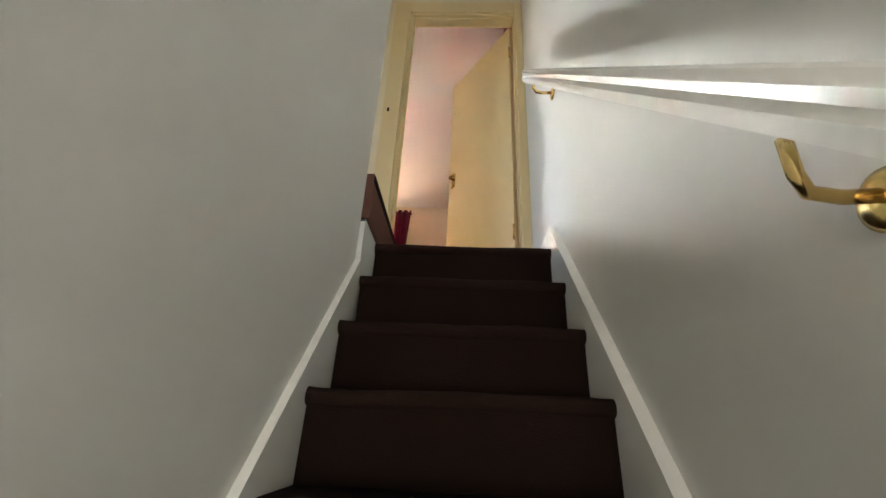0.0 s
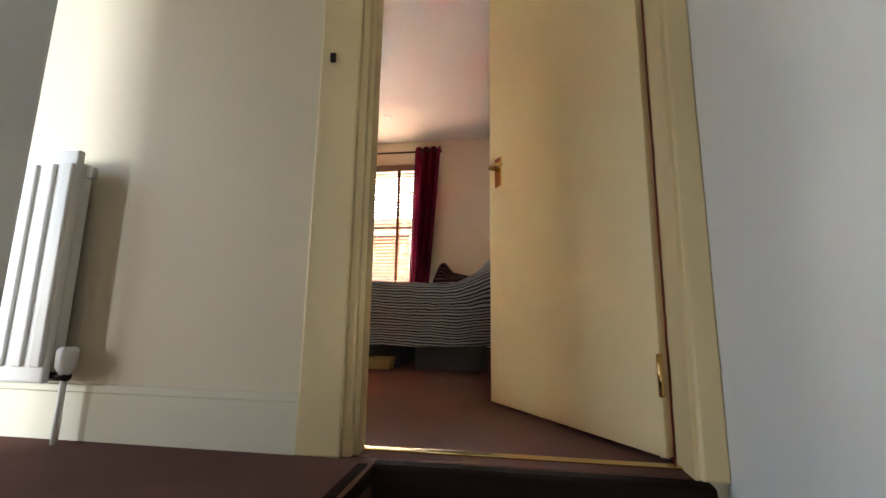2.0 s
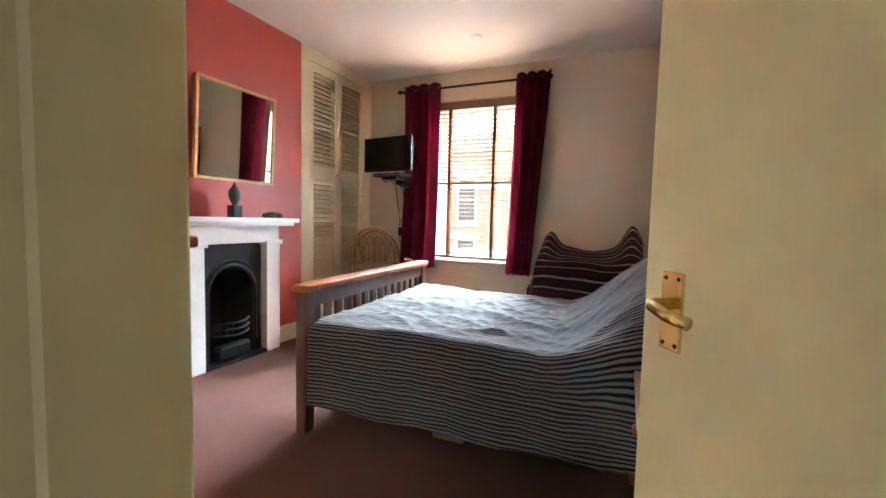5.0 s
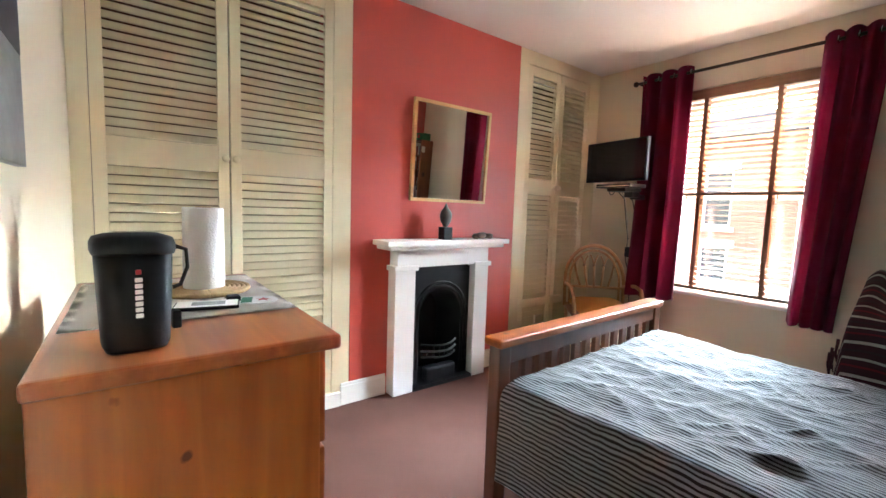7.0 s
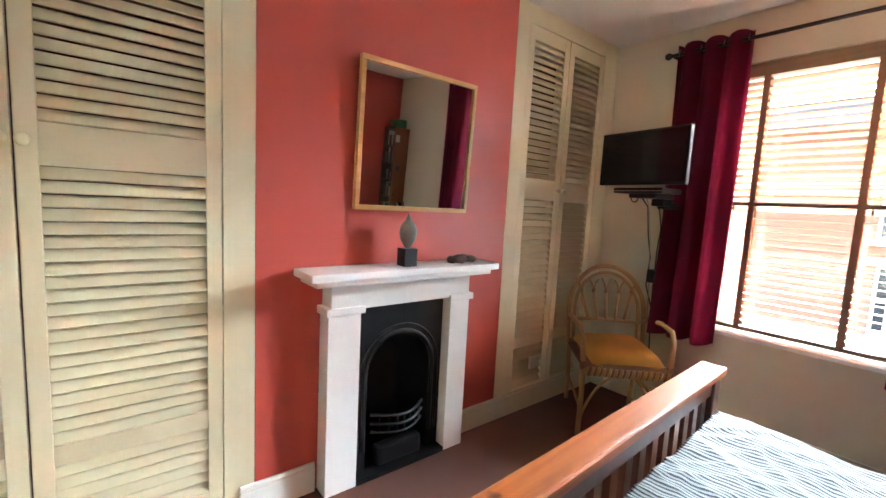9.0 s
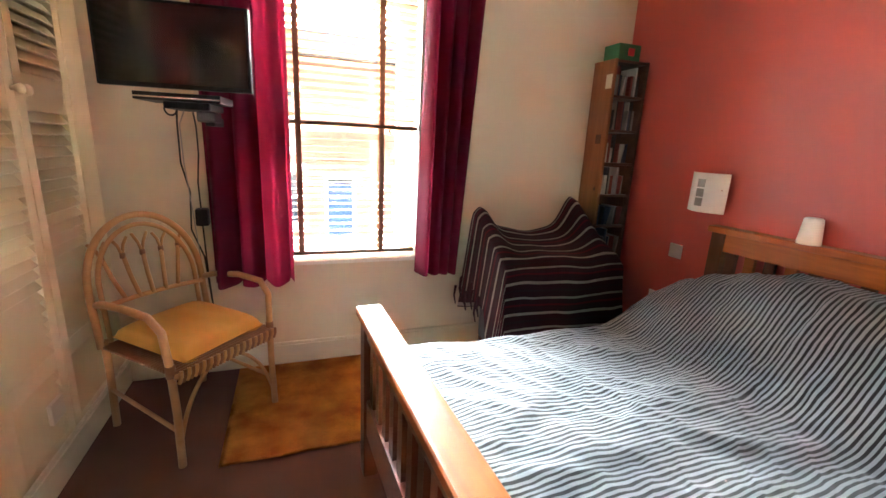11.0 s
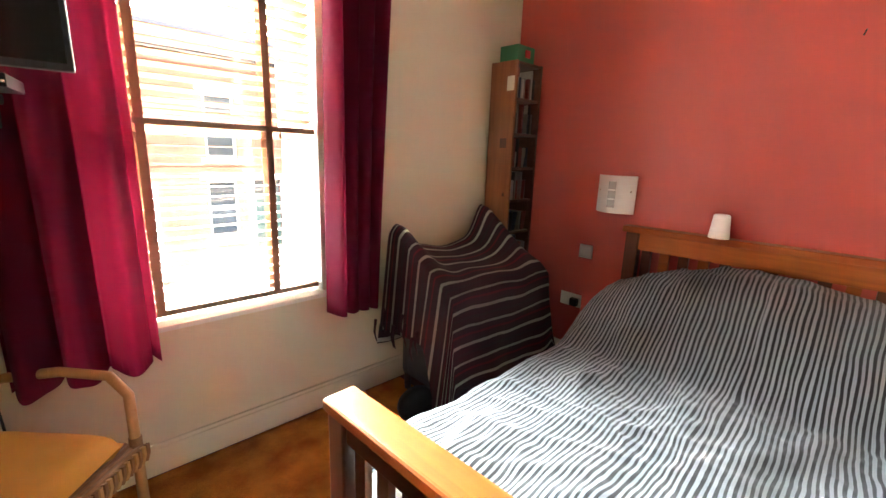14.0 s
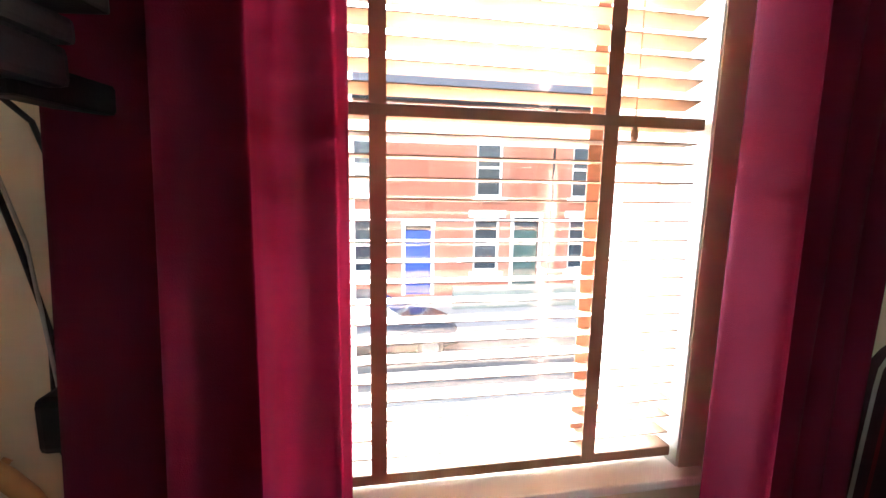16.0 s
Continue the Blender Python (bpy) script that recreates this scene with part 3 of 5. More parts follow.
part("middle_rail", box(-1.635, -0.815, 6.060, 6.12, 1.428, 1.452, 0.003), M_BLIND, blind)
for x in (-1.5, -1.03):
    for y in (6.061, 6.119):
        part("tape", box(x - 0.016, x + 0.016, y - 0.0008, y + 0.0008, 0.69, 2.19), M_TAPE, blind, "brown woven blind tape")
for x in (-0.985, -1.585):
    cord = part("pull_cord", tube([(x, 6.05, 2.18), (x, 6.05, 1.43)], 0.0012, 5), M_TAPE, blind)
    part("acorn", lathe([(0.002, 0.03), (0.007, 0.02), (0.008, 0.008), (0.005, 0.0)], 10, at=(x, 6.05, 1.40)), M_BLIND, cord, "turned wooden acorn pull", True)

pole = thing("curtain_pole", pose(0, 0, 0), "dark metal curtain pole with ball finials", "curtain pole")
part("rod", tube([(-2.0, 5.93, 2.365), (-0.5, 5.93, 2.365)], 0.011, 12), M_DARKMETAL, pole, "", True)
for x in (-2.015, -0.485):
    part("finial", lathe([(0.005, -0.022), (0.018, -0.014), (0.022, 0), (0.018, 0.014), (0.005, 0.022)], 14, at=(x, 5.93, 2.365)), M_DARKMETAL, pole, "", True)
for x in (-1.99, -0.515):
    part("bracket", tube([(x, 6.049, 2.365), (x, 5.93, 2.365)], 0.008, 8), M_DARKMETAL, pole, "", True)


def curtain(label, top0, top1, bot0, bot1, z0, lean, folds, phase, seed):
    """A pair half of eyelet curtain: deep even folds at the top that loosen to the hem."""
    def place(u, v):
        x = (top0 + (top1 - top0) * u) * (1 - v) + (bot0 + (bot1 - bot0) * u) * v
        w = folds * 2 * math.pi * u + phase
        amp = 0.042 + 0.012 * v
        y = 5.93 - lean * v ** 1.5 + amp * math.sin(w + 0.8 * v * math.sin(3 * u + seed)) + 0.012 * math.sin(2.3 * w + seed + 2 * v) * v
        x += 0.012 * math.cos(w) * (0.4 + v)
        z = 2.415 - (2.415 - z0) * v + (0.005 * math.sin(w) if v > 0.99 else 0) + 0.012 * (1 - v) * math.sin(w * 1.0 + 1.0)
        return Vector((x, y, z))
    ob = tagged(part("curtain", grid_sheet(90, 30, place, 1.4, 1.85, 0.003), M_CURTAIN, None, "", True), label, "curtain", "curtains")
    for i in range(int(folds * 2)):
        u = (i + 0.5) / (folds * 2)
        ring = tube([(top0 + (top1 - top0) * u, 5.93 + 0.021 * math.cos(a), 2.365 + 0.021 * math.sin(a)) for a in [2 * math.pi * k / 14 for k in range(15)]], 0.004, 6)
        part("eyelet", ring, M_CHROME, ob, "silver eyelet ring", True)
    return ob


curtain("crimson eyelet curtain drawn beside the television", -1.97, -1.54, -1.95, -1.53, 0.585, 0.08, 3.5, 0.4, 1.0)
curtain("crimson eyelet curtain drawn beside the corner shelf", -0.80, -0.475, -0.83, -0.60, 0.575, 0.03, 3.5, 2.2, 4.0)

# ---- fireplace and mirror ----
fire = thing("fireplace", pose(0, 0, 0), "white painted fire surround with a black cast-iron arched grate", "fireplace")
part("mantel_shelf", boxes((WEST, -2.222, 3.67, 4.70, 1.012, 1.045, 0.006), (WEST, -2.25, 3.70, 4.67, 0.985, 1.012, 0.006)), M_MARBLE, fire)
part("frieze", box(WEST, -2.33, 3.80, 4.59, 0.86, 0.985, 0.003), M_MARBLE, fire)
for y0, y1 in ((3.79, 3.945), (4.47, 4.60)):
    part("pilaster", boxes((WEST, -2.335, y0, y1, 0.0, 0.84, 0.004), (WEST, -2.318, y0 - 0.015, y1 + 0.015, 0.84, 0.875, 0.005)), M_MARBLE, fire)
bm = bmesh.new()
CY, N = 4.2075, 24
arch = [(CY - 0.185, 0.0)] + [(CY - 0.185 * math.cos(math.pi * i / N), 0.50 + 0.185 * math.sin(math.pi * i / N)) for i in range(N + 1)] + [(CY + 0.185, 0.0)]


def ring_point(i):
    if i == 0:
        return (3.945, 0.0)
    if i == len(arch) - 1:
        return (4.47, 0.0)
    a = math.pi * (i - 1) / N
    c, s = -math.cos(a), math.sin(a)
    k = min(0.2625 / max(abs(c), 1e-6), 0.36 / max(s, 1e-6))
    return (CY + c * k, 0.50 + s * k)


a = [bm.verts.new((-2.40, *ring_point(i))) for i in range(len(arch))]
b = [bm.verts.new((-2.40, y, z)) for y, z in arch]
c = [bm.verts.new((-2.66, CY + (y - CY) * 0.8, z * 0.92)) for y, z in arch]
for i in range(len(arch) - 1):
    bm.faces.new((a[i], a[i + 1], b[i + 1], b[i]))
    bm.faces.new((b[i], b[i + 1], c[i + 1], c[i]))
bmesh.ops.recalc_face_normals(bm, faces=bm.faces)
part("insert", bm, M_IRON, fire, "black cast-iron arched insert")
part("fireback", box(-2.71, -2.655, 3.95, 4.465, 0.0, 0.85), M_SOOT, fire)
for r, w in ((0.20, 0.012), (0.235, 0.007)):
    pts = [(-2.396, CY - r, 0.12)] + [(-2.396, CY - r * math.cos(math.pi * i / 20), 0.50 + r * math.sin(math.pi * i / 20)) for i in range(21)] + [(-2.396, CY + r, 0.12)]
    part("arch_moulding", tube(pts, w, 8), M_IRON, fire, "", True)
grate = part("grate", tube(bow((-2.41, CY - 0.15, 0.20), (-2.41, CY + 0.15, 0.20), (0.07, 0, 0)), 0.008, 8), M_IRON, fire, "", True)
for z in (0.245, 0.29):
    part("bar", tube(bow((-2.41, CY - 0.155, z), (-2.41, CY + 0.155, z), (0.075, 0, 0)), 0.008, 8), M_IRON, grate, "", True)
for i in range(7):
    q = bow((-2.41, CY - 0.15, 0.2), (-2.41, CY + 0.15, 0.2), (0.07, 0, 0), 8)[i + 1]
    part("bar", tube([q, q + Vector((0, 0, 0.09))], 0.005, 6), M_IRON, grate)
part("ash_cover", box(-2.43, -2.36, CY - 0.13, CY + 0.13, 0.03, 0.13, 0.02), M_IRON, fire)
part("hearth", box(-2.66, -2.33, 3.947, 4.468, 0.0, 0.025, 0.004), M_IRON, fire)

mirror = thing("wall_mirror", pose(-2.405, 4.27, 1.638, 0, 3.2, 0), "square wall mirror in a thin light oak frame", "mirror")
h = 0.336
for args in ((-h, h, h - 0.022, h), (-h, h, -h, -h + 0.022)):
    part("frame_rail", box(-0.012, 0.016, args[0], args[1], args[2], args[3], 0.003), M_OAK, mirror)
for y0, y1 in ((-h, -h + 0.022), (h - 0.022, h)):
    part("frame_stile", box(-0.012, 0.0155, y0, y1, -h + 0.022, h - 0.022, 0.003), M_OAK, mirror)
part("glass", box(-0.01, 0.006, -h + 0.02, h - 0.02, -h + 0.02, h - 0.02), M_MIRROR, mirror, "clear mirror glass")

bust = thing("stone_ornament", pose(-2.32, 4.17, 1.045), "small carved grey stone finial on a dark block", "ornament")
part("block", box(-0.035, 0.035, -0.035, 0.035, 0.0, 0.085, 0.003), M_BLACK, bust)
part("head", lathe([(0.012, 0.085), (0.022, 0.10), (0.036, 0.125), (0.042, 0.155), (0.04, 0.18), (0.03, 0.20), (0.016, 0.215), (0.008, 0.235), (0.002, 0.25)], 14), M_STONE, bust, "", True)
drift = bmesh.new()
for i, (dx, dy, r) in enumerate(((0, -0.06, 0.022), (0.015, -0.02, 0.028), (-0.01, 0.02, 0.026), (0.01, 0.06, 0.023))):
    s = bmesh.ops.create_icosphere(drift, subdivisions=2, radius=r, matrix=Matrix.Translation((dx, dy, r * 0.9)) @ Matrix.Diagonal((0.9, 1.7, 0.9, 1)))
    for v in s["verts"]:
        v.co += 0.007 * noise.noise_vector(v.co * 60 + Vector((i, 0, 0)))
        v.co.z = max(v.co.z, 0.0)
tagged(part("carved_animal", drift, M_DRIFT, None, "", True), "dark carved wooden animal lying on the mantel", "ornament").location = (-2.31, 4.50, 1.045)

# ---- built-in louvred cupboards ----


def louvre_door(parent, y0, y1, z0, z1, rails, knob_y):
    """A louvred cupboard door: stiles, rails, tilted slats and a round knob."""
    x0, x1 = WEST - 0.028, WEST - 0.002
    d = part("door", boxes((x0, x1, y0, y0 + 0.052, z0, z1, 0.003), (x0, x1, y1 - 0.052, y1, z0, z1, 0.003)), M_LOUVRE, parent)
    for a, b in rails:
        part("rail", box(x0, x1 - 0.001, y0 + 0.052, y1 - 0.052, a, b, 0.002), M_LOUVRE, d)
    w = (y1 - y0 - 0.104) / 2
    key = round(w, 3)
    if key not in SLATS:
        SLATS[key] = mesh_of(box(-0.003, 0.003, -w, w, -0.0225, 0.0225))
    for (_, a), (b, _) in zip(rails, rails[1:]):
        n = int((b - a) / 0.041)
        for i in range(n):
            s = part("slat", SLATS[key], M_LOUVRE, d)
            s.location, s.rotation_euler = (WEST - 0.016, (y0 + y1) / 2, a + (i + 0.5) * (b - a) / n), (0, radians(-37), 0)
    knob = lathe([(0.008, 0.0), (0.008, 0.012), (0.017, 0.02), (0.019, 0.028), (0.014, 0.036), (0.004, 0.039)], 16)
    bmesh.ops.transform(knob, matrix=pose(WEST - 0.002, knob_y, 1.47, 0, 90, 0), verts=knob.verts)
    part("knob", knob, M_LOUVRE, d, "round painted knob", True)


SLATS = {}
for name, ya, y0, ym, y1, yb in (("tall", 2.228, 2.30, 2.85, 3.40, 3.518), ("corner", 4.947, 5.055, 5.46, 5.865, 6.03)):
    cup = thing("louvred_cupboard", pose(0, 0, 0), "pale yellow built-in cupboard with louvred double doors" if name == "tall" else "pale yellow louvred cupboard beside the window", "cupboard", "louvred cupboards")
    part("face_frame", boxes((WEST - 0.03, WEST, ya, y0 - 0.003, 0, CEIL, 0.002), (WEST - 0.03, WEST, y1 + 0.003, yb, 0, CEIL, 0.002), (WEST - 0.03, WEST - 0.001, y0 - 0.003, y1 + 0.003, 2.445, CEIL), (WEST - 0.03, WEST - 0.001, y0 - 0.003, y1 + 0.003, 0, 0.09)), M_LOUVRE, cup)
    # added dark sheet: stands in for the shade seen between the louvre slats
    part("backing", box(-2.99, -2.98, ya, yb, 0, CEIL), M_SHELFWOOD_AND_SHADE, cup)
    rails = [(0.095, 0.16), (0.43, 0.50), (1.40, 1.53), (2.36, 2.44)]
    louvre_door(cup, y0, ym - 0.003, 0.095, 2.44, rails, ym - 0.024)
    louvre_door(cup, ym + 0.003, y1, 0.095, 2.44, rails, ym + 0.024)
tagged(part("plinth", box(-2.43, -2.405, 2.27, 3.455, 0.0, 0.088, 0.003), M_TRIM), "white painted plinth under the cupboard", "plinth", "", "structure")

# ---- chest of drawers and what stands on it ----
CX0, CX1, CY0, CY1, CH = -1.55, -0.735, 2.30, 2.735, 1.01
chest = thing("chest_of_drawers", pose(0, 0, 0), "tall knotty orange pine chest of drawers", "chest of drawers")
part("body", boxes((CX0 + 0.03, CX1 - 0.03, CY0, CY1 - 0.03, 0.07, CH - 0.025, 0.003)), M_PINE, chest)
part("plinth", box(CX0 + 0.02, CX1 - 0.02, CY0, CY1 - 0.02, 0.0, 0.075, 0.006), M_PINE, chest)
part("top", box(CX0, CX1, CY0, CY1, CH - 0.028, CH, 0.009, 3), M_PINETOP, chest, "red-brown waxed pine top")
rows_of = [(0.09, 0.31), (0.32, 0.54), (0.55, 0.77)]
fronts = [(CX0 + 0.05, CX1 - 0.05, a, b) for a, b in rows_of] + [(CX0 + 0.05, -1.148, 0.78, 0.965), (-1.138, CX1 - 0.05, 0.78, 0.98)]
for x0, x1, z0, z1 in fronts:
    d = part("drawer", box(x0, x1, CY1 - 0.03, CY1 - 0.012, z0, z1, 0.005), M_PINETOP, chest)
    for kx in ((x0 * 0.75 + x1 * 0.25, x0 * 0.25 + x1 * 0.75) if x1 - x0 > 0.5 else ((x0 + x1) / 2,)):
        k = lathe([(0.009, 0), (0.008, 0.012), (0.018, 0.02), (0.018, 0.028), (0.006, 0.034)], 14)
        bmesh.ops.transform(k, matrix=pose(kx, CY1 - 0.012, (z0 + z1) / 2, -90, 0, 0), verts=k.verts)
        part("knob", k, M_PINETOP, d, "turned pine knob", True)


def cloth_flat(u, v):
    return Vector((-1.49 + 0.52 * u + 0.01 * noise.noise(Vector((u * 4, v * 4, 3))), 2.315 + 0.41 * v, CH + 0.003 + 0.003 * abs(noise.noise(Vector((u * 6, v * 5, 1))))))


tagged(part("table_runner", grid_sheet(24, 20, cloth_flat, 0.6, 0.47, 0.002), M_LINEN, None, "", True), "pale linen cloth lying on the chest", "cloth")
box_m = pose(-0.845, 2.425, CH + 0.001, 0, 0, 6)
speaker = thing("black_canister", box_m, "black plastic tub with a lid and side handle", "container")
def squared(bm, k=4.0):
    """Round rings pressed towards a square with soft corners."""
    for v in bm.verts:
        a = math.atan2(v.co.y, v.co.x)
        f = (abs(math.cos(a)) ** k + abs(math.sin(a)) ** k) ** (-1 / k)
        v.co.x, v.co.y = v.co.x * f, v.co.y * f
    return bm


part("body", squared(lathe([(0.066, 0.0), (0.07, 0.008), (0.072, 0.012), (0.077, 0.10), (0.081, 0.205)], 48)), M_BLACK, speaker, "", True)
part("lid", squared(lathe([(0.085, 0.205), (0.088, 0.212), (0.088, 0.228), (0.082, 0.240), (0.06, 0.246), (0.02, 0.248)], 48)), M_BLACK, speaker, "", True)
part("handle", tube([(0.02, 0.084, 0.22), (0.02, 0.115, 0.21), (0.02, 0.118, 0.17), (0.02, 0.10, 0.13), (0.02, 0.082, 0.125)], 0.005, 8), M_BLACK, speaker, "", True)
part("switch", box(0.0, 0.03, 0.079, 0.10, 0.03, 0.07, 0.005), M_BLACK, speaker)
mark = bmesh.new()
for i in range(7):
    zz = 0.075 + i * 0.0125
    add_box(mark, 0.0815, 0.0835, -0.008, 0.008, zz, zz + 0.009, 0.002)
part("lettering", mark, M_WHITEPL, speaker, "pale upright lettering")
part("badge", box(0.0815, 0.0835, -0.006, 0.006, 0.166, 0.176, 0.002), M_REDSPOT, speaker)

roll_x, roll_y = -1.25, 2.575
mat_bm = bmesh.new()
for i in range(9):
    r = 0.012 + i * 0.0115
    tube([(r * math.cos(a), r * math.sin(a), 0.006) for a in [2 * math.pi * k / 30 for k in range(31)]], 0.0065, 6, mat_bm)
tagged(part("straw_mat", mat_bm, M_STRAW, None, "", True), "round coiled straw mat on the cloth", "mat").location = (roll_x, roll_y, CH + 0.006)
speaker.scale = (0.62, 0.62, 0.74)
roll = thing("kitchen_roll", pose(roll_x, roll_y, CH + 0.018), "roll of white kitchen paper standing upright", "paper roll")
part("paper", lathe([(0.047, 0.0), (0.048, 0.003), (0.047, 0.202), (0.046, 0.205), (0.018, 0.205)], 32), M_PAPER, roll, "", True)
part("core", lathe([(0.018, 0.203), (0.018, 0.207), (0.016, 0.207)], 16), M_STRAW, roll)
phone = thing("mobile_phone", pose(-1.05, 2.555, CH + 0.006, 0, 0, 78), "black mobile phone lying on the cloth", "phone")
part("case", box(-0.064, 0.064, -0.033, 0.033, 0.0, 0.008, 0.004), M_BLACK, phone)
part("screen", box(-0.06, 0.06, -0.03, 0.03, 0.008, 0.0086), M_WHITEPL, phone, "lit white screen")
part("screen_picture", box(-0.03, 0.035, -0.016, 0.018, 0.0086, 0.009), M_GREYPRINT, phone, "grey picture on the screen")
keys = thing("bunch_of_keys", pose(-1.12, 2.615, CH + 0.006), "small bunch of keys with a dark fob", "keys")
part("ring", tube([(0.014 * math.cos(a), 0.014 * math.sin(a), 0.003) for a in [2 * math.pi * k / 16 for k in range(17)]], 0.0015, 5), M_CHROME, keys)
part("fob", box(0.012, 0.045, -0.014, 0.014, 0, 0.014, 0.005), M_BLACK, keys)
part("key", box(-0.06, -0.012, -0.004, 0.004, 0.0, 0.002, 0.0008), M_BRASS, keys)
card = thing("drinks_coaster", pose(-1.075, 2.665, CH + 0.006, 0, 0, 75), "white card coaster with a green band and red star", "coaster")
part("disc", lathe([(0.045, 0), (0.045, 0.0015)], 28), M_WHITEPL, card)
star = bmesh.new()
vs = [star.verts.new((0.012 + (0.02 if i % 2 == 0 else 0.008) * math.cos(math.pi * i / 5 + 0.3), (0.02 if i % 2 == 0 else 0.008) * math.sin(math.pi * i / 5 + 0.3), 0.002)) for i in range(10)]
star.faces.new(vs)
part("star", star, M_REDSPOT, card, "red star")
part("band", box(-0.036, -0.012, -0.03, 0.03, 0.0015, 0.0022), M_TEAL, card, "dark green band")
wallet = tagged(part("folded_fan", box(-1.10, -1.02, 2.37, 2.475, CH + 0.006, CH + 0.016, 0.004), M_STRAW), "tan folded raffia purse on the cloth", "purse")

# framed print on the wall beside the cupboard
pic = thing("framed_print", pose(-1.07, 2.225, 1.535), "grey landscape photograph print in a plain mount", "picture")
part("board", box(-0.24, 0.24, 0.001, 0.02, -0.225, 0.225, 0.002), M_GREYPRINT, pic)
part("dark_band", box(-0.232, 0.232, 0.02, 0.0215, 0.01, 0.215), M_DARKBOX, pic, "dark upper half of the print")

# ---- bed ----
bed_m = pose(-1.27, 4.325, 0.0, 0, 0, 2.6)
bed = thing("double_bed", bed_m, "varnished pine double bed with slatted head and foot boards", "bed")
BL, BW = 1.965, 0.725
for y in (-BW, BW):
    s = 1 if y > 0 else -1
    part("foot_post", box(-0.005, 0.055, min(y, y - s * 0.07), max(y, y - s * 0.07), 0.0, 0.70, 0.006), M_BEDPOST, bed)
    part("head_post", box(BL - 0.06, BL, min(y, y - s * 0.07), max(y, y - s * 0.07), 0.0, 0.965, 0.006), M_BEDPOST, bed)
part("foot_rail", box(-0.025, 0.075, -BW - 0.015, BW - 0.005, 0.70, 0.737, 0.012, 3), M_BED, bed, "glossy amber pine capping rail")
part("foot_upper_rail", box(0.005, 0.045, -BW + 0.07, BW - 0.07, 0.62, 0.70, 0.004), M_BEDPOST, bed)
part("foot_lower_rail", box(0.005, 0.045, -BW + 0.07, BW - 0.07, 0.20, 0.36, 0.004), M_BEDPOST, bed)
part("head_rail", box(BL - 0.075, BL + 0.005, -BW - 0.02, BW + 0.02, 0.965, 1.0, 0.010, 3), M_BED, bed)
part("head_upper_rail", box(BL - 0.05, BL - 0.012, -BW + 0.07, BW - 0.07, 0.87, 0.965, 0.004), M_BED, bed)
part("head_lower_rail", box(BL - 0.05, BL - 0.012, -BW + 0.07, BW - 0.07, 0.30, 0.50, 0.004), M_BED, bed)
for i in range(14):
    y = -BW + 0.07 + (i + 0.5) * (2 * BW - 0.14) / 14
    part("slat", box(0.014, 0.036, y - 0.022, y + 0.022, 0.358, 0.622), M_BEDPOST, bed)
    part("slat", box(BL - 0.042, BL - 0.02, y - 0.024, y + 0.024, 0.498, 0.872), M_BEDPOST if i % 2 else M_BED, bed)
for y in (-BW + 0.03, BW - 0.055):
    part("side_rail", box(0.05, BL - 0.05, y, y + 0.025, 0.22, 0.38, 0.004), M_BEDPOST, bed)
part("mattress", box(0.07, BL - 0.08, -BW + 0.06, BW - 0.06, 0.34, 0.50, 0.04, 3), M_LINEN, bed, "pale mattress")


def smooth01(t):
    t = min(max(t, 0), 1)
    return t * t * (3 - 2 * t)


def duvet_point(u, v):
    """u runs from foot to head, v across; the cloth falls down both sides."""
    x = 0.075 + u * (BL - 0.16)
    across = (v - 0.5) * 2.20
    half = BW + 0.005
    r = 0.07
    side = 1 if across > 0 else -1
    d = abs(across)
    mound = 0.36 * smooth01((u - 0.60) / 0.26) * (1 - 0.22 * smooth01((u - 0.93) / 0.07))
    mound *= max(0.0, 1 - (d / 0.86) ** 2.1) ** 0.9
    top = 0.545 + mound + 0.015 * math.sin(5 * u + 2 * v)
    bulge = 0.10 * smooth01((u - 0.62) / 0.2)
    half += bulge * 0.4
    if d < half - r:
        y, z = d, top
    else:
        s = d - (half - r)
        q = min(s / (r * 1.57), 1.0)
        y = half - r + r * math.sin(q * math.pi / 2)
        z = top - r * (1 - math.cos(q * math.pi / 2)) - max(0.0, s - r * 1.57)
        drop = max(0.0, s - r * 1.57)
        y += 0.03 * drop * math.sin(22 * u + 3 * side) + 0.05 * drop
        if side > 0:
            z = max(z, 0.30)
    z = max(z, 0.145 + 0.05 * u + 0.012 * math.sin(7 * u + 1.0))
    flat = 1.0 if d < half - r else 0.3
    w = noise.fractal(Vector((x * 2.2 + across * 1.4, across * 5.0 - x * 1.5, 1.7)), 1.0, 2.0, 3)
    z += 0.010 * w + 0.004 * noise.noise(Vector((x * 19 + across * 9, across * 17 - x * 8, 2.2)))
    # pinched creases in three directions, each a sharp ridge that fades along its run
    for k, (ax, ay, bx, by, height) in enumerate(((3.4, 4.4, 1.1, -0.9, 0.014), (2.0, -6.0, 1.6, 0.8, 0.012), (7.0, 2.6, -0.8, 1.9, 0.009), (9.0, -8.0, 1.5, 1.6, 0.008))):
        ridge = 1 - min(1.0, abs(noise.noise(Vector((x * ax + across * ay, x * bx + across * by, 3.1 * k + 4.2)))) * 2.1)
        z += height * flat * (ridge ** 2.6 - 0.15) * (0.55 + 0.45 * noise.noise(Vector((x * 2.6, across * 2.6, 7.7 * k))))
    # pulls that fan from the pillows down the near side
    if side < 0:
        y += 0.014 * (1 - flat) * math.sin(26 * u - 9 * d) * smooth01((u - 0.45) / 0.3)
    y += 0.012 * w
    return Vector((x, side * y, z))


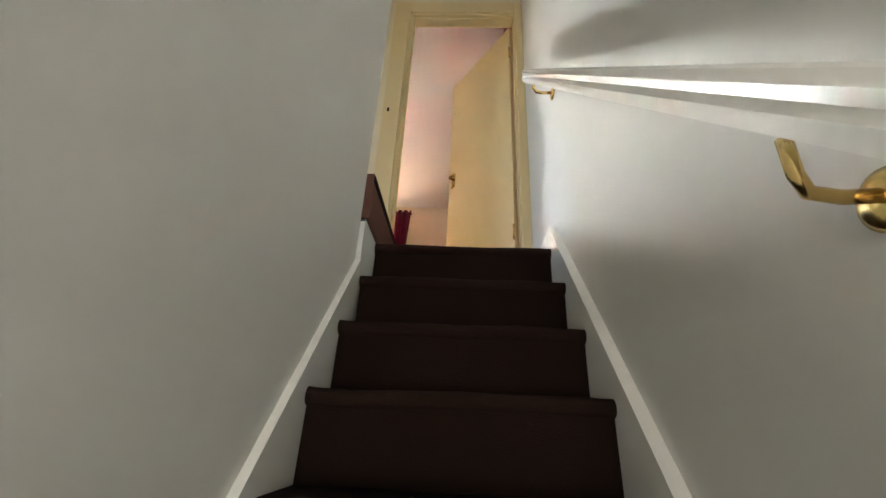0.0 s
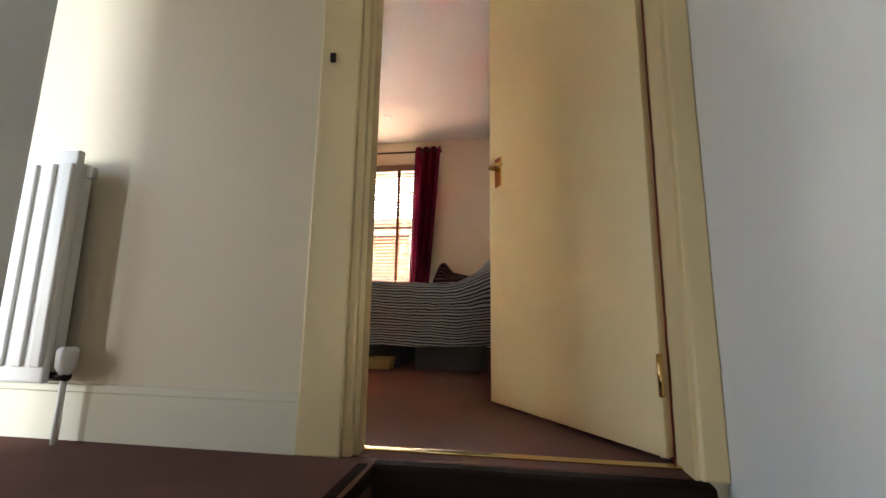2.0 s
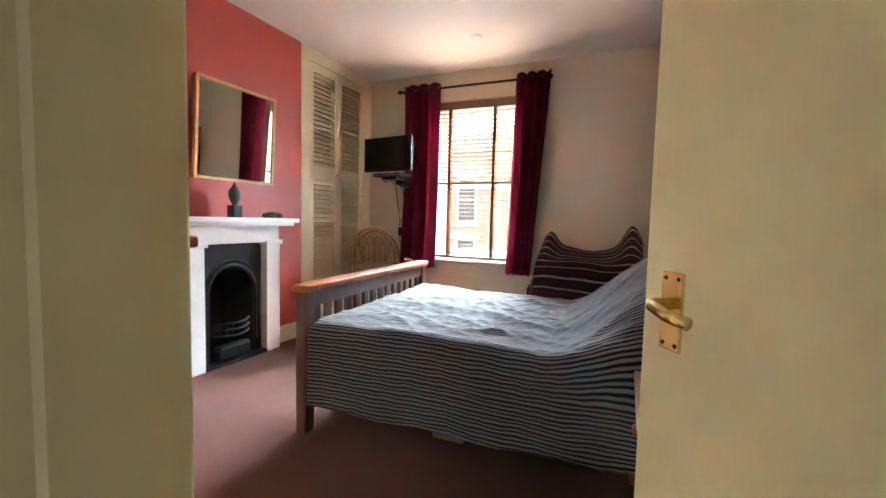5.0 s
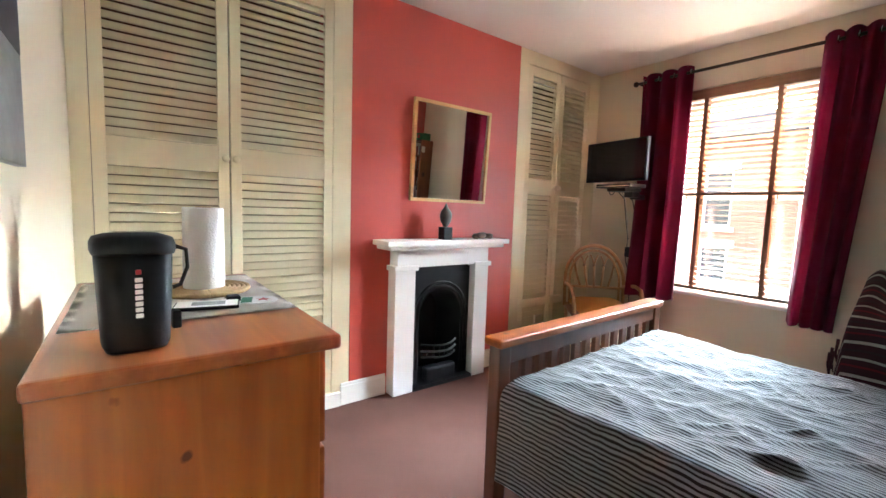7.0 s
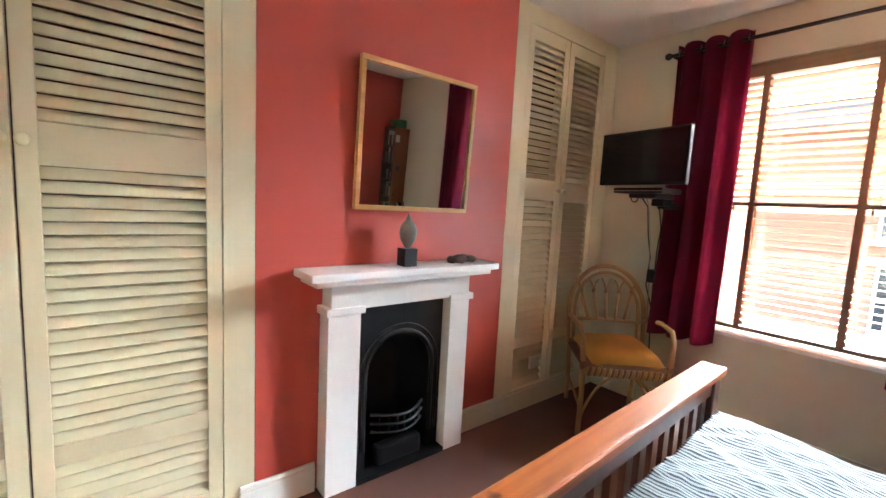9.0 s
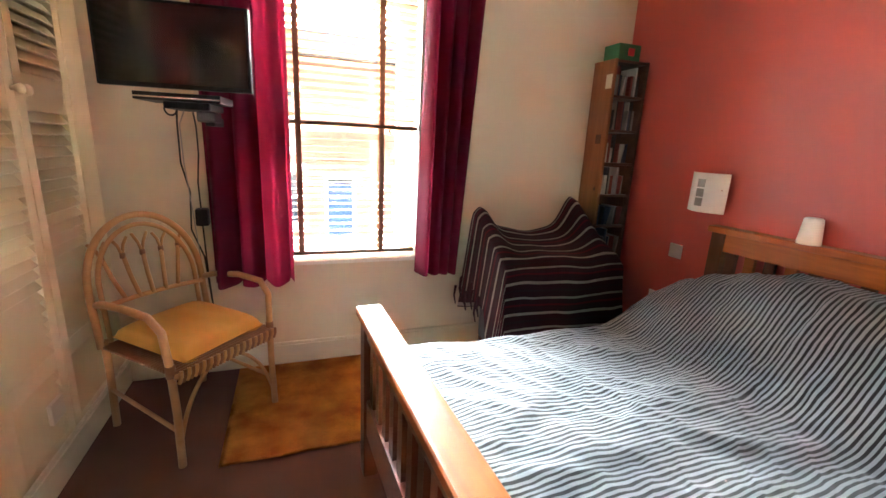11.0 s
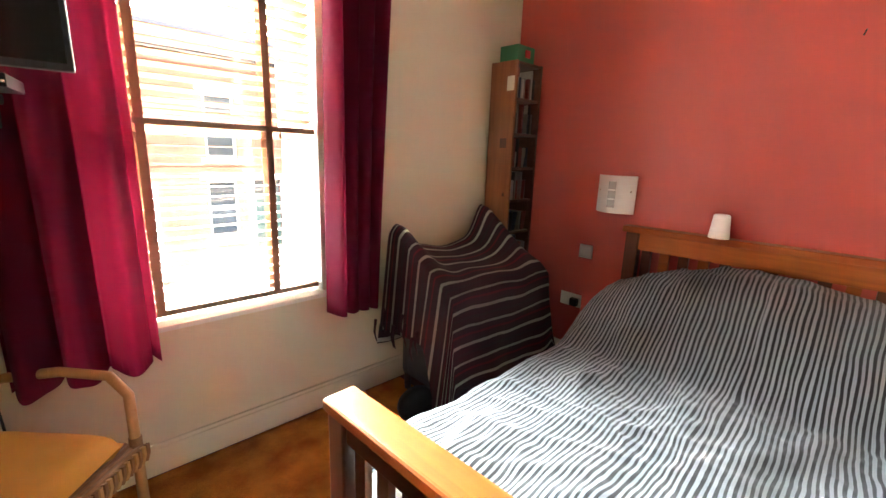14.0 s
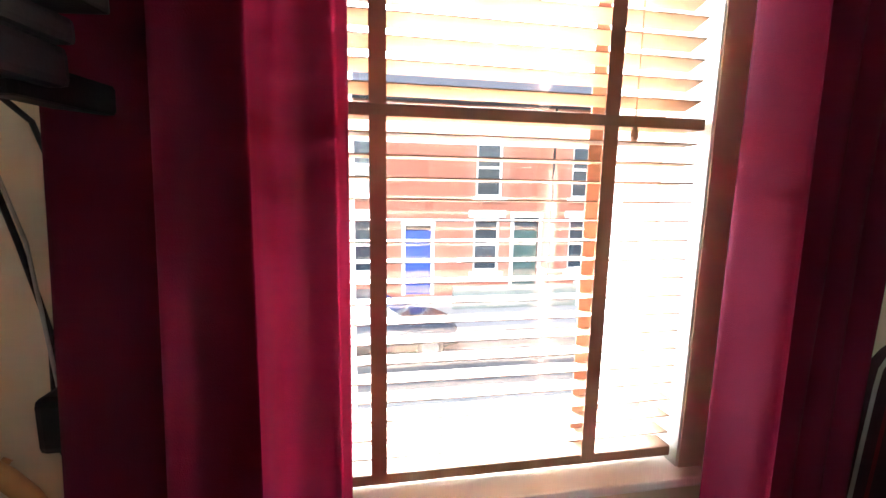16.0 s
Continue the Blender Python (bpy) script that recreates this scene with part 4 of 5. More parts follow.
part("duvet", grid_sheet(190, 210, duvet_point, 1.8, 2.2, 0.006), M_DUVET, bed, "crumpled charcoal and cream striped duvet", True)
tagged(part("storage_box", box(-0.9, -0.42, 4.02, 4.5, 0.0, 0.17, 0.012), M_DARKBOX), "dark plastic storage box under the bed", "storage box")
tagged(part("storage_box", box(-0.3, 0.15, 3.9, 4.4, 0.0, 0.19, 0.012), M_DARKBOX), "dark plastic storage box under the bed", "storage box")
for i in range(3):
    tagged(part("book", box(-0.62 + 0.01 * i, -0.46 + 0.005 * i, 3.86, 3.98, 0.025 * i, 0.0245 + 0.025 * i, 0.002), M_STRAW), "tan paperback book in a stack under the bed", "book", "stack of books")
sole = bmesh.new()
bmesh.ops.create_icosphere(sole, subdivisions=3, radius=0.1, matrix=Matrix.Diagonal((1.0, 1.3, 0.95, 1)))
for v in sole.verts:
    v.co += 0.012 * noise.noise_vector(v.co * 14)
    v.co.z = max(v.co.z, -0.09)
tagged(part("cloth_bag", sole, M_SOLE, None, "", True), "crumpled grey cloth bag beside the bed", "bag").location = (0.50, 3.69, 0.09)

# ---- bedside chest, bin and small things ----
bs = thing("bedside_chest", pose(0, 0, 0), "small orange pine bedside chest with three drawers", "bedside table")
# carcass coloured darker than the fronts to paint shade into the drawer gaps
part("body", box(0.292, 0.67, 3.185, 3.56, 0.07, 0.545, 0.003), M_SHELFSIDE_AND_GAPS, bs)
part("plinth", boxes((0.272, 0.67, 3.165, 3.58, 0.0, 0.07, 0.004), (0.264, 0.67, 3.157, 3.588, 0.07, 0.082, 0.004)), M_PINE, bs)
part("top", box(0.25, 0.672, 3.145, 3.60, 0.545, 0.568, 0.008, 3), M_PINETOP, bs)
for z0, z1 in ((0.095, 0.232), (0.244, 0.381), (0.393, 0.53)):
    d = part("drawer", box(0.276, 0.293, 3.215, 3.53, z0, z1, 0.006), M_PINE, bs)
    k = lathe([(0.009, 0), (0.008, 0.010), (0.017, 0.018), (0.017, 0.025), (0.006, 0.03)], 14)
    bmesh.ops.transform(k, matrix=pose(0.276, 3.372, (z0 + z1) / 2, 0, -90, 0), verts=k.verts)
    part("knob", k, M_PINETOP, d, "turned pine knob", True)
clock = thing("alarm_clock", pose(0.50, 3.465, 0.568, 0, 0, 14), "small black alarm clock with red digits", "clock")
part("case", box(-0.03, 0.03, -0.05, 0.05, 0.0, 0.055, 0.012, 3), M_BLACK, clock)
for i, ch in enumerate("1:19"):
    font = bpy.data.curves.new("digit", "FONT")
    font.body, font.size, font.extrude = ch, 0.034, 0.0004
    dig = new("digit", font)
    dig.data.materials.append(M_LED)
    dig.parent = clock
    dig.matrix_basis = pose(-0.0315, 0.034 - i * 0.019, 0.015, 90, 0, -90)
note = thing("notebook", pose(0.365, 3.385, 0.568, 0, 0, 24), "cream notebook lying on the bedside chest", "notebook")
part("cover", box(-0.065, 0.065, -0.09, 0.09, 0.0, 0.008, 0.002), M_PAGE, note)
book = thing("greetings_card_stack", pose(0.445, 3.255, 0.568, 0, 6, -14), "books standing in a dark holder, yellow and black cover", "book")
part("holder", box(-0.05, 0.05, -0.072, 0.072, 0.0, 0.055, 0.022, 4), M_BLACK, book)
part("cover", box(-0.026, -0.008, -0.066, 0.066, 0.01, 0.22, 0.001), M_GREYPRINT, book, "grey and black printed cover")
part("patch", box(-0.0272, -0.026, -0.06, -0.004, 0.05, 0.185), M_YELLOWP, book, "yellow printed patch")
part("title_band", box(-0.0274, -0.026, -0.066, 0.066, 0.192, 0.22), M_WHITEPL, book, "white printed band")
egg = lathe([(0.004, -0.036), (0.018, -0.022), (0.022, -0.004), (0.017, 0.018), (0.004, 0.036)], 16)
bmesh.ops.transform(egg, matrix=pose(-0.0272, 0.006, 0.14, 12, 0, 0) @ Matrix.Diagonal((0.05, 1, 1, 1)), verts=egg.verts)
part("printed_oval", egg, M_GLASSWHITE, book, "pale printed oval", True)
part("pages", box(-0.006, 0.012, -0.068, 0.068, 0.01, 0.235, 0.001), M_PAGE, book)
part("pages", box(0.014, 0.028, -0.07, 0.066, 0.01, 0.228, 0.001), M_WHITEPL, book)
bin_1 = thing("waste_bin", pose(0.505, 3.005, 0.0), "black waste bin lined with a lilac bag", "bin")
part("tub", lathe([(0.095, 0.0), (0.1, 0.01), (0.122, 0.25), (0.12, 0.25), (0.098, 0.02), (0.01, 0.015)], 32), M_BLACK, bin_1, "", True)
liner = lathe([(0.118, 0.14), (0.119, 0.25), (0.125, 0.258), (0.127, 0.25), (0.125, 0.225)], 48)
for v in liner.verts:
    a = math.atan2(v.co.y, v.co.x)
    k = 1 + 0.02 * math.sin(9 * a) + 0.015 * math.sin(17 * a + 1)
    v.co.x, v.co.y = v.co.x * max(k, 1.0), v.co.y * max(k, 1.0)
    v.co.z += 0.01 * math.sin(6 * a)
part("liner", liner, M_LILAC, bin_1, "crumpled lilac bin liner", True)

# ---- on the red wall ----


def wall_light(y, label):
    """A bowed frosted glass wall light with three small etched squares."""
    s = thing("wall_light", pose(EAST, y, 1.165), label, "wall light", "wall lights")
    arc = [(-0.02 - 0.075 * math.cos((i / 14 - 0.5) * math.pi * 0.85), (i / 14 - 0.5) * 0.225) for i in range(15)]
    ring = arc + [(x + 0.006, yy) for x, yy in reversed(arc)]
    bm = bmesh.new()
    lo, hi = ([bm.verts.new((x, yy, z)) for x, yy in ring] for z in (-0.108, 0.108))
    for i in range(len(ring)):
        j = (i + 1) % len(ring)
        bm.faces.new((lo[i], lo[j], hi[j], hi[i]))
    for i in range(14):
        for side_, row in ((0, lo), (1, hi)):
            quad = (row[i], row[i + 1], row[len(ring) - 2 - i], row[len(ring) - 1 - i])
            bm.faces.new(quad if side_ else quad[::-1])
    bmesh.ops.recalc_face_normals(bm, faces=bm.faces)
    part("shade", bm, M_GLASSWHITE, s)
    part("back_plate", box(-0.03, -0.001, -0.06, 0.06, -0.05, 0.05, 0.004), M_WHITEPL, s)
    for i in range(3):
        zz = -0.052 + i * 0.052
        part("etched_square", box(-0.1005, -0.0985, -0.022, 0.022, zz - 0.022, zz + 0.022), M_GREYGLASS, s, "grey etched square")
    for yy in (-0.09, 0.09):
        part("clip", lathe([(0.005, -0.004), (0.005, 0.004)], 10, at=(-0.052, yy, 0.02)), M_CHROME, s)
    return s


wall_light(5.245, "unlit bowed white glass wall light by the window side")
wall_light(3.415, "unlit bowed white glass wall light above the bedside chest")
for y, z, w, label in ((3.44, 0.74, 0.086, "white light switch above the bedside chest"), (5.41, 0.785, 0.086, "white light switch beside the bed head"), (5.48, 0.446, 0.146, "white double wall socket with a black plug")):
    s = thing("wall_switch" if w < 0.1 else "wall_socket", pose(EAST, y, z), label, "switch" if w < 0.1 else "socket")
    part("plate", box(-0.011, -0.0005, -w / 2, w / 2, -0.043, 0.043, 0.003), M_WHITEPL, s)
    if w < 0.1:
        part("rocker", box(-0.014, -0.011, -0.02, 0.0, -0.014, 0.014, 0.002), M_WHITEPL if y > 4 else M_GREYGLASS, s)
    else:
        part("plug", box(-0.05, -0.011, -0.062, -0.012, -0.03, 0.022, 0.008), M_BLACK, s, "black plug")
cup = thing("white_beaker", pose(0.62, 4.69, 1.0), "small white beaker upside down on the headboard", "beaker")
part("shell", lathe([(0.046, 0.0), (0.046, 0.004), (0.036, 0.112), (0.03, 0.117)], 28), M_WHITEPL, cup, "", True)
tagged(part("wall_hook", tube([(0.689, 4.33, 1.90), (0.675, 4.33, 1.895), (0.672, 4.335, 1.875)], 0.003, 6), M_DARKMETAL), "small dark hook fixed in the wall", "hook")

# ---- corner shelf of discs ----
shelf = thing("media_shelf", pose(0, 0, 0), "tall narrow pine shelf half full of discs", "shelf")
SX0, SX1, SY0, SY1, SH = 0.39, 0.66, 5.83, 6.03, 1.93
part("side_panel", box(SX0, SX0 + 0.02, SY0, SY1, 0.0, SH, 0.002), M_SHELFSIDE_AND_GAPS, shelf, "brown knotty pine side panel")
part("side_panel", box(SX1 - 0.02, SX1, SY0, SY1, 0.0, SH, 0.002), M_SHELFWOOD_AND_SHADE, shelf)
part("back_panel", box(SX0 + 0.02, SX1 - 0.02, SY1 - 0.008, SY1, 0.0, SH), M_SHELFWOOD_AND_SHADE, shelf)
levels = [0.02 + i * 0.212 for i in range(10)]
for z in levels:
    part("shelf_board", box(SX0 + 0.02, SX1 - 0.02, SY0 + 0.004, SY1 - 0.008, z - 0.016, z, 0.002), M_SHELFWOOD_AND_SHADE, shelf)
rng = random.Random(4)
DISCS = [material("disc_case", c, 0.3, vary=0.15, scale=30, bump=0.0) for c in ((0.02, 0.02, 0.025), (0.25, 0.24, 0.22), (0.03, 0.05, 0.10), (0.22, 0.05, 0.04), (0.5, 0.48, 0.44))]
for z in levels[3:9]:
    x = SX0 + 0.024
    while x < SX1 - 0.05:
        w = rng.choice((0.011, 0.011, 0.015))
        if rng.random() < 0.82:
            lean = rng.uniform(4, 14) if rng.random() < 0.2 else 0
            d = part("disc_case", box(-w / 2, w / 2, 0.0, 0.14, 0.0, rng.choice((0.125, 0.125, 0.18 if lean == 0 else 0.125))), rng.choice(DISCS))
            tagged(d, "plastic disc case standing on the shelf", "disc case", "discs on the shelf")
            d.matrix_world = pose(x + w / 2 + (0.012 if lean else 0), SY0 + 0.02 + rng.uniform(0, 0.015), z + 0.001, 0, lean, 0)
            x += 0.016 if lean else 0
        x += w + 0.001
tagged(part("green_box", box(0.43, 0.60, 5.86, 6.0, SH, SH + 0.10, 0.003), M_GREEN), "small green card box on top of the shelf", "box")
tagged(part("red_badge", box(0.50, 0.545, 5.85, 5.859, SH + 0.03, SH + 0.075, 0.003), M_REDSPOT), "red printed tag on the green box", "tag")
tagged(part("paper_label", box(0.3885, 0.39, 5.84, 5.895, 1.755, 1.84), M_PAGE), "cream paper label stuck on the shelf side", "label")
tagged(part("sticker", box(0.3885, 0.39, 5.875, 5.925, 1.41, 1.47), M_DRIFT), "dark square stamp on the shelf side", "sticker")

# ---- armchair under a striped blanket ----
BX0, BX1, BY0, BY1 = -0.47, 0.33, 5.45, 5.96


def blanket_point(u, v):
    """u across the chair, v from the back hem over the top and down the front."""
    drape = min(1.0, u / 0.14, (1.0 - u) / 0.12)
    full = u
    u = min(max((u - 0.14) / 0.74, 0.0), 1.0)
    x = BX0 + (BX1 - BX0) * u
    knobs = 0.14 * math.exp(-((u - 0.06) / 0.10) ** 2) + 0.20 * math.exp(-((u - 0.90) / 0.11) ** 2)
    back = 0.84 + knobs + 0.015 * math.sin(9 * u)
    line = [(0.0, BY1, 0.30), (0.25, BY1 - 0.02, back), (0.32, BY1 - 0.09, back - 0.01), (0.56, BY0 + 0.05, 0.745), (0.62, BY0 - 0.01, 0.69), (1.0, BY0 - 0.08, 0.07 + 0.03 * math.sin(7 * u))]
    for (a, ya, za), (b, yb, zb) in zip(line, line[1:]):
        if v <= b:
            t = (v - a) / (b - a)
            y, z = ya + (yb - ya) * t, za + (zb - za) * t
            break
    hang = smooth01((v - 0.6) / 0.4)
    y += 0.02 * hang * math.sin(11 * u + 1) + 0.012 * noise.noise(Vector((u * 5, v * 7, 2)))
    z += 0.015 * noise.noise(Vector((u * 4, v * 6, 8)))
    low = (0.42 - 0.36 * smooth01((v - 0.5) / 0.12)) if full < 0.5 else 0.22
    z = low + (z - low) * drape if z > low else z
    x += (1 - drape) * (-0.05 if full < 0.5 else 0.03) + 0.018 * (1 - drape) * math.sin(17 * v)
    y += 0.02 * (1 - drape) * math.sin(13 * v + 1)
    return Vector((x + 0.02 * hang * math.sin(8 * v), y, max(z, 0.03)))


ac = thing("covered_armchair", pose(0, 0, 0), "armchair hidden under a maroon striped wool blanket", "armchair")
part("blanket", grid_sheet(84, 70, blanket_point, 1.0, 1.75, 0.006), M_BLANKET, ac, "maroon wool blanket with cream stripes", True)
part("seat_block", boxes((BX0 + 0.08, BX1 - 0.06, BY0 + 0.06, BY1 - 0.06, 0.10, 0.60, 0.04), (BX0 + 0.08, BX1 - 0.06, BY1 - 0.12, BY1 - 0.04, 0.10, 0.78, 0.03)), M_DARKBOX, ac)
for x in (BX0 + 0.1, BX1 - 0.1):
    for y in (BY0 + 0.05, BY1 - 0.08):
        part("leg", lathe([(0.018, 0.0), (0.022, 0.11)], 12, at=(x, y, 0)), M_SHELFWOOD_AND_SHADE, ac)
for i in range(9):
    y = 5.60 + i * 0.042
    top = 0.47 - 0.05 * math.sin(i * 1.7)
    x = -0.545 + 0.012 * math.sin(i * 2.9)
    part("tassel", tube([(x, y, top + 0.04), (x - 0.006, y + 0.004, top - 0.03), (x + 0.004, y - 0.003, top - 0.085)], 0.009, 6, None, 0.35), M_BLANKET, ac, "dark twisted wool tassel", True)
fan = thing("black_fan_heater", pose(-0.57, 5.55, 0.013, 0, 0, -20), "small round black fan on the rug edge", "fan")
disc = lathe([(0.085, -0.03), (0.1, -0.02), (0.1, 0.02), (0.08, 0.032), (0.02, 0.036)], 28)
bmesh.ops.transform(disc, matrix=pose(0, 0, 0.13, 90, 0, 0), verts=disc.verts)
part("housing", disc, M_BLACK, fan, "", True)
part("foot", box(-0.07, 0.07, -0.05, 0.05, 0.0, 0.03, 0.01), M_BLACK, fan)

# ---- rug, cane chair, television ----
def rug_point(u, v):
    return Vector((-1.87 + 1.54 * u, 5.19 + 0.82 * v, 0.012 + 0.004 * noise.noise(Vector((u * 9, v * 5, 0)))))


tagged(part("rug", grid_sheet(60, 34, rug_point, 1.54, 0.82, 0.010), M_RUG, None, "", True), "mottled orange pile rug on the carpet", "rug")

chair_m = pose(-2.01, 5.60, 0.0, 0, 0, 46.0)
chair = thing("cane_armchair", chair_m, "honey-coloured bentwood cane armchair with a mustard cushion", "armchair")
# the chair faces -y in its own frame
for s in (-1, 1):
    part("front_leg", tube([(s * 0.25, -0.24, 0.0), (s * 0.245, -0.235, 0.25), (s * 0.25, -0.23, 0.44), (s * 0.26, -0.22, 0.60), (s * 0.27, -0.16, 0.655), (s * 0.275, 0.0, 0.66), (s * 0.26, 0.16, 0.64), (s * 0.25, 0.22, 0.62)], 0.0155, 10), M_WICKER, chair, "bent cane leg and arm", True)
    part("back_leg", tube([(s * 0.22, 0.27, 0.0), (s * 0.23, 0.24, 0.3), (s * 0.24, 0.225, 0.45)], 0.0155, 10), M_WICKER, chair, "", True)
    part("side_stretcher", tube([(s * 0.245, -0.235, 0.16), (s * 0.23, 0.25, 0.20)], 0.009, 8), M_WICKER, chair, "", True)
    part("brace", tube(bow((s * 0.245, -0.235, 0.10), (s * 0.06, -0.215, 0.38), (s * 0.02, 0, 0.03)), 0.009, 8), M_WICKER, chair, "", True)
    part("binding", tube([(s * 0.25, -0.23, 0.41), (s * 0.25, -0.23, 0.46)], 0.0185, 10), M_BIND, chair, "dark cane binding", True)
for rad, zt, yy in ((0.255, 0.97, 0.0), (0.215, 0.925, 0.005)):
    hoop = [(-rad, 0.225, 0.42)] + [(-rad * math.cos(math.pi * i / 20), 0.225 + 0.09 * (0.35 + 0.65 * math.sin(math.pi * i / 20)) - yy, 0.66 + (zt - 0.66) * math.sin(math.pi * i / 20)) for i in range(21)] + [(rad, 0.225, 0.42)]
    part("back_hoop", tube(hoop, 0.0155 if rad > 0.24 else 0.011, 10), M_WICKER, chair, "bent cane back hoop", True)
for i in range(-2, 3):
    x = i * 0.075
    spl = part("back_spindle", tube([(x * 0.8, 0.245, 0.60), (x, 0.275, 0.70), (x * 1.15, 0.295, 0.80)], 0.010, 8), M_WICKER, chair, "", True)
    for s in (-1, 1):
        part("curl", tube([(x * 1.15, 0.295, 0.79), (x * 1.18 + s * 0.012, 0.30, 0.84), (x * 1.2 + s * 0.034, 0.305, 0.885 - 0.01 * abs(i))], 0.007, 6), M_WICKER, spl, "", True)
    part("binding", tube([(x * 1.15, 0.294, 0.78), (x * 1.15, 0.296, 0.805)], 0.0125, 8), M_BIND, spl, "dark cane binding", True)
part("back_rail", tube(bow((-0.235, 0.225, 0.60), (0.235, 0.225, 0.60), (0, 0.03, 0)), 0.012, 8), M_WICKER, chair, "", True)
cane_me = mesh_of(tube(bow((-0.255, 0, 0.425), (0.255, 0, 0.425), (0, 0, 0.006), 6), 0.0095, 6), True)
for i in range(26):
    part("seat_cane", cane_me, M_BIND, chair, "woven brown cane").location = (0, -0.245 + i * 0.0185, 0)
for i in range(30):
    x = -0.24 + i * 0.48 / 29
    part("apron_wrap", tube([(x, -0.262, 0.385), (x + 0.008, -0.266, 0.41), (x + 0.012, -0.262, 0.435)], 0.0085, 6), M_BIND if i % 2 else M_WICKER, chair, "plaited cane wrapping")
for y in (-0.25, 0.23):
    part("seat_rail", tube([(-0.25, y, 0.415), (0.25, y, 0.415)], 0.014, 10), M_WICKER, chair, "", True)

cu = bmesh.new()
bmesh.ops.create_grid(cu, x_segments=24, y_segments=24, size=0.215)
low = bmesh.ops.duplicate(cu, geom=list(cu.faces))
flip = [g for g in low["geom"] if isinstance(g, bmesh.types.BMVert)]
for v in cu.verts:
    e = max(0.0, 1 - (v.co.x / 0.215) ** 6) * max(0.0, 1 - (v.co.y / 0.215) ** 6)
    k = 0.062 * e ** 0.45 + 0.006 * noise.noise(v.co * 14) * e
    v.co.z = k
for v in flip:
    v.co.z = -0.018 * max(0.0, 1 - (v.co.x / 0.215) ** 6)
bmesh.ops.remove_doubles(cu, verts=cu.verts, dist=0.0005)
cush = tagged(part("seat_cushion", cu, M_CUSHION, None, "", True), "flat mustard yellow cushion on the cane chair", "cushion")
cush.matrix_world = chair_m @ pose(0.0, -0.01, 0.462, 3, 0, 4)

tv = thing("television", pose(-1.975, 5.62, 1.69, 0, 0, -8), "small black flat television on a wall bracket", "television")
part("cabinet", box(-0.29, 0.29, 0.0, 0.035, -0.165, 0.165, 0.006), M_BLACK, tv)
part("screen", box(-0.278, 0.278, -0.003, 0.001, -0.148, 0.153, 0.001), M_SCREEN, tv, "dark glossy screen")
part("rear_hump", box(-0.17, 0.17, 0.035, 0.075, -0.14, 0.08, 0.015), M_BLACK, tv)
part("arm", boxes((-0.04, 0.04, 0.07, 0.12, -0.06, 0.06, 0.006), (-0.025, 0.025, 0.11, 0.40, -0.02, 0.02, 0.006)), M_BLACK, tv)
dvd = thing("disc_player_shelf", pose(-1.975, 5.62, 1.475, 0, 0, -8), "thin disc player on a black bracket tray", "disc player")
part("player", box(-0.165, 0.165, -0.01, 0.19, 0.0, 0.032, 0.004), M_BLACK, dvd)
part("trim_strip", box(-0.163, 0.163, -0.0115, -0.01, 0.010, 0.016), M_CHROME, dvd, "silver strip")
part("tray", boxes((-0.06, 0.12, 0.0, 0.2, -0.03, -0.001, 0.008), (0.03, 0.11, 0.10, 0.20, -0.075, -0.03, 0.01), (0.05, 0.09, 0.15, 0.42, -0.09, -0.05, 0.006)), M_BLACK, dvd)
part("cable_loop", tube([(-0.05 + 0.025 * math.cos(a), 0.05, -0.025 + 0.03 * math.sin(a)) for a in [math.pi + math.pi * k / 10 for k in range(11)]], 0.004, 6), M_BLACK, dvd, "", True)
plug = thing("cable_adaptor", pose(-1.985, 5.95, 0.93), "black cable adaptor hanging beside the curtain", "adaptor")
part("adaptor_body", box(-0.03, 0.03, -0.02, 0.045, -0.045, 0.045, 0.012), M_BLACK, plug)
part("lamp", lathe([(0.006, 0), (0.004, 0.004)], 10, at=(0.01, -0.01, -0.05)), M_WHITEPL, plug)
for i, (pts, r) in enumerate((([(-1.90, 5.80, 1.44), (-1.92, 5.95, 1.38), (-1.935, 6.035, 1.25), (-1.95, 6.04, 1.1), (-1.945, 6.03, 0.97)], 0.004), ([(-1.96, 5.78, 1.45), (-2.0, 5.95, 1.40), (-2.02, 6.04, 1.2), (-1.99, 6.04, 1.05), (-2.0, 6.04, 0.85), (-1.95, 6.04, 0.7), (-1.93, 6.03, 0.45)], 0.0045), ([(-1.93, 5.78, 1.45), (-1.99, 5.95, 1.39), (-2.005, 6.035, 1.2), (-1.985, 6.035, 0.95), (-1.96, 6.03, 0.6)], 0.003), ([(-1.94, 6.01, 0.90), (-1.935, 6.02, 0.6), (-1.92, 6.03, 0.3)], 0.0045))):
    tagged(part("cable", tube([(x - 0.055, y - 0.01, z) for x, y, z in pts], r, 6), M_BLACK if i != 2 else M_GREYGLASS, None, "", True), "thin cable hanging down the wall behind the television", "cable")
tagged(part("wall_socket", box(-2.41, -2.395, 5.24, 5.33, 0.28, 0.36, 0.003), M_SKIRT), "cream socket on the cupboard frame", "socket")

# ---- ceiling light, landing radiator and switch ----
spot = thing("downlight", pose(-0.99, 5.35, CEIL), "small recessed white downlight", "downlight")
part("trim_ring", lathe([(0.03, -0.0005), (0.042, -0.001), (0.042, -0.006), (0.03, -0.008)], 24), M_WHITEPL, spot, "", True)
rad = thing("radiator", pose(0, 0, 0), "white panel radiator on the landing wall", "radiator")
part("panel", box(-1.68, -0.86, 2.055, 2.075, 0.15, 0.775, 0.006), M_WHITEPL, rad)
for i in range(14):
    x = -1.65 + i * 0.058
    part("flute", box(x, x + 0.03, 2.047, 2.056, 0.19, 0.735, 0.004), M_WHITEPL, rad)
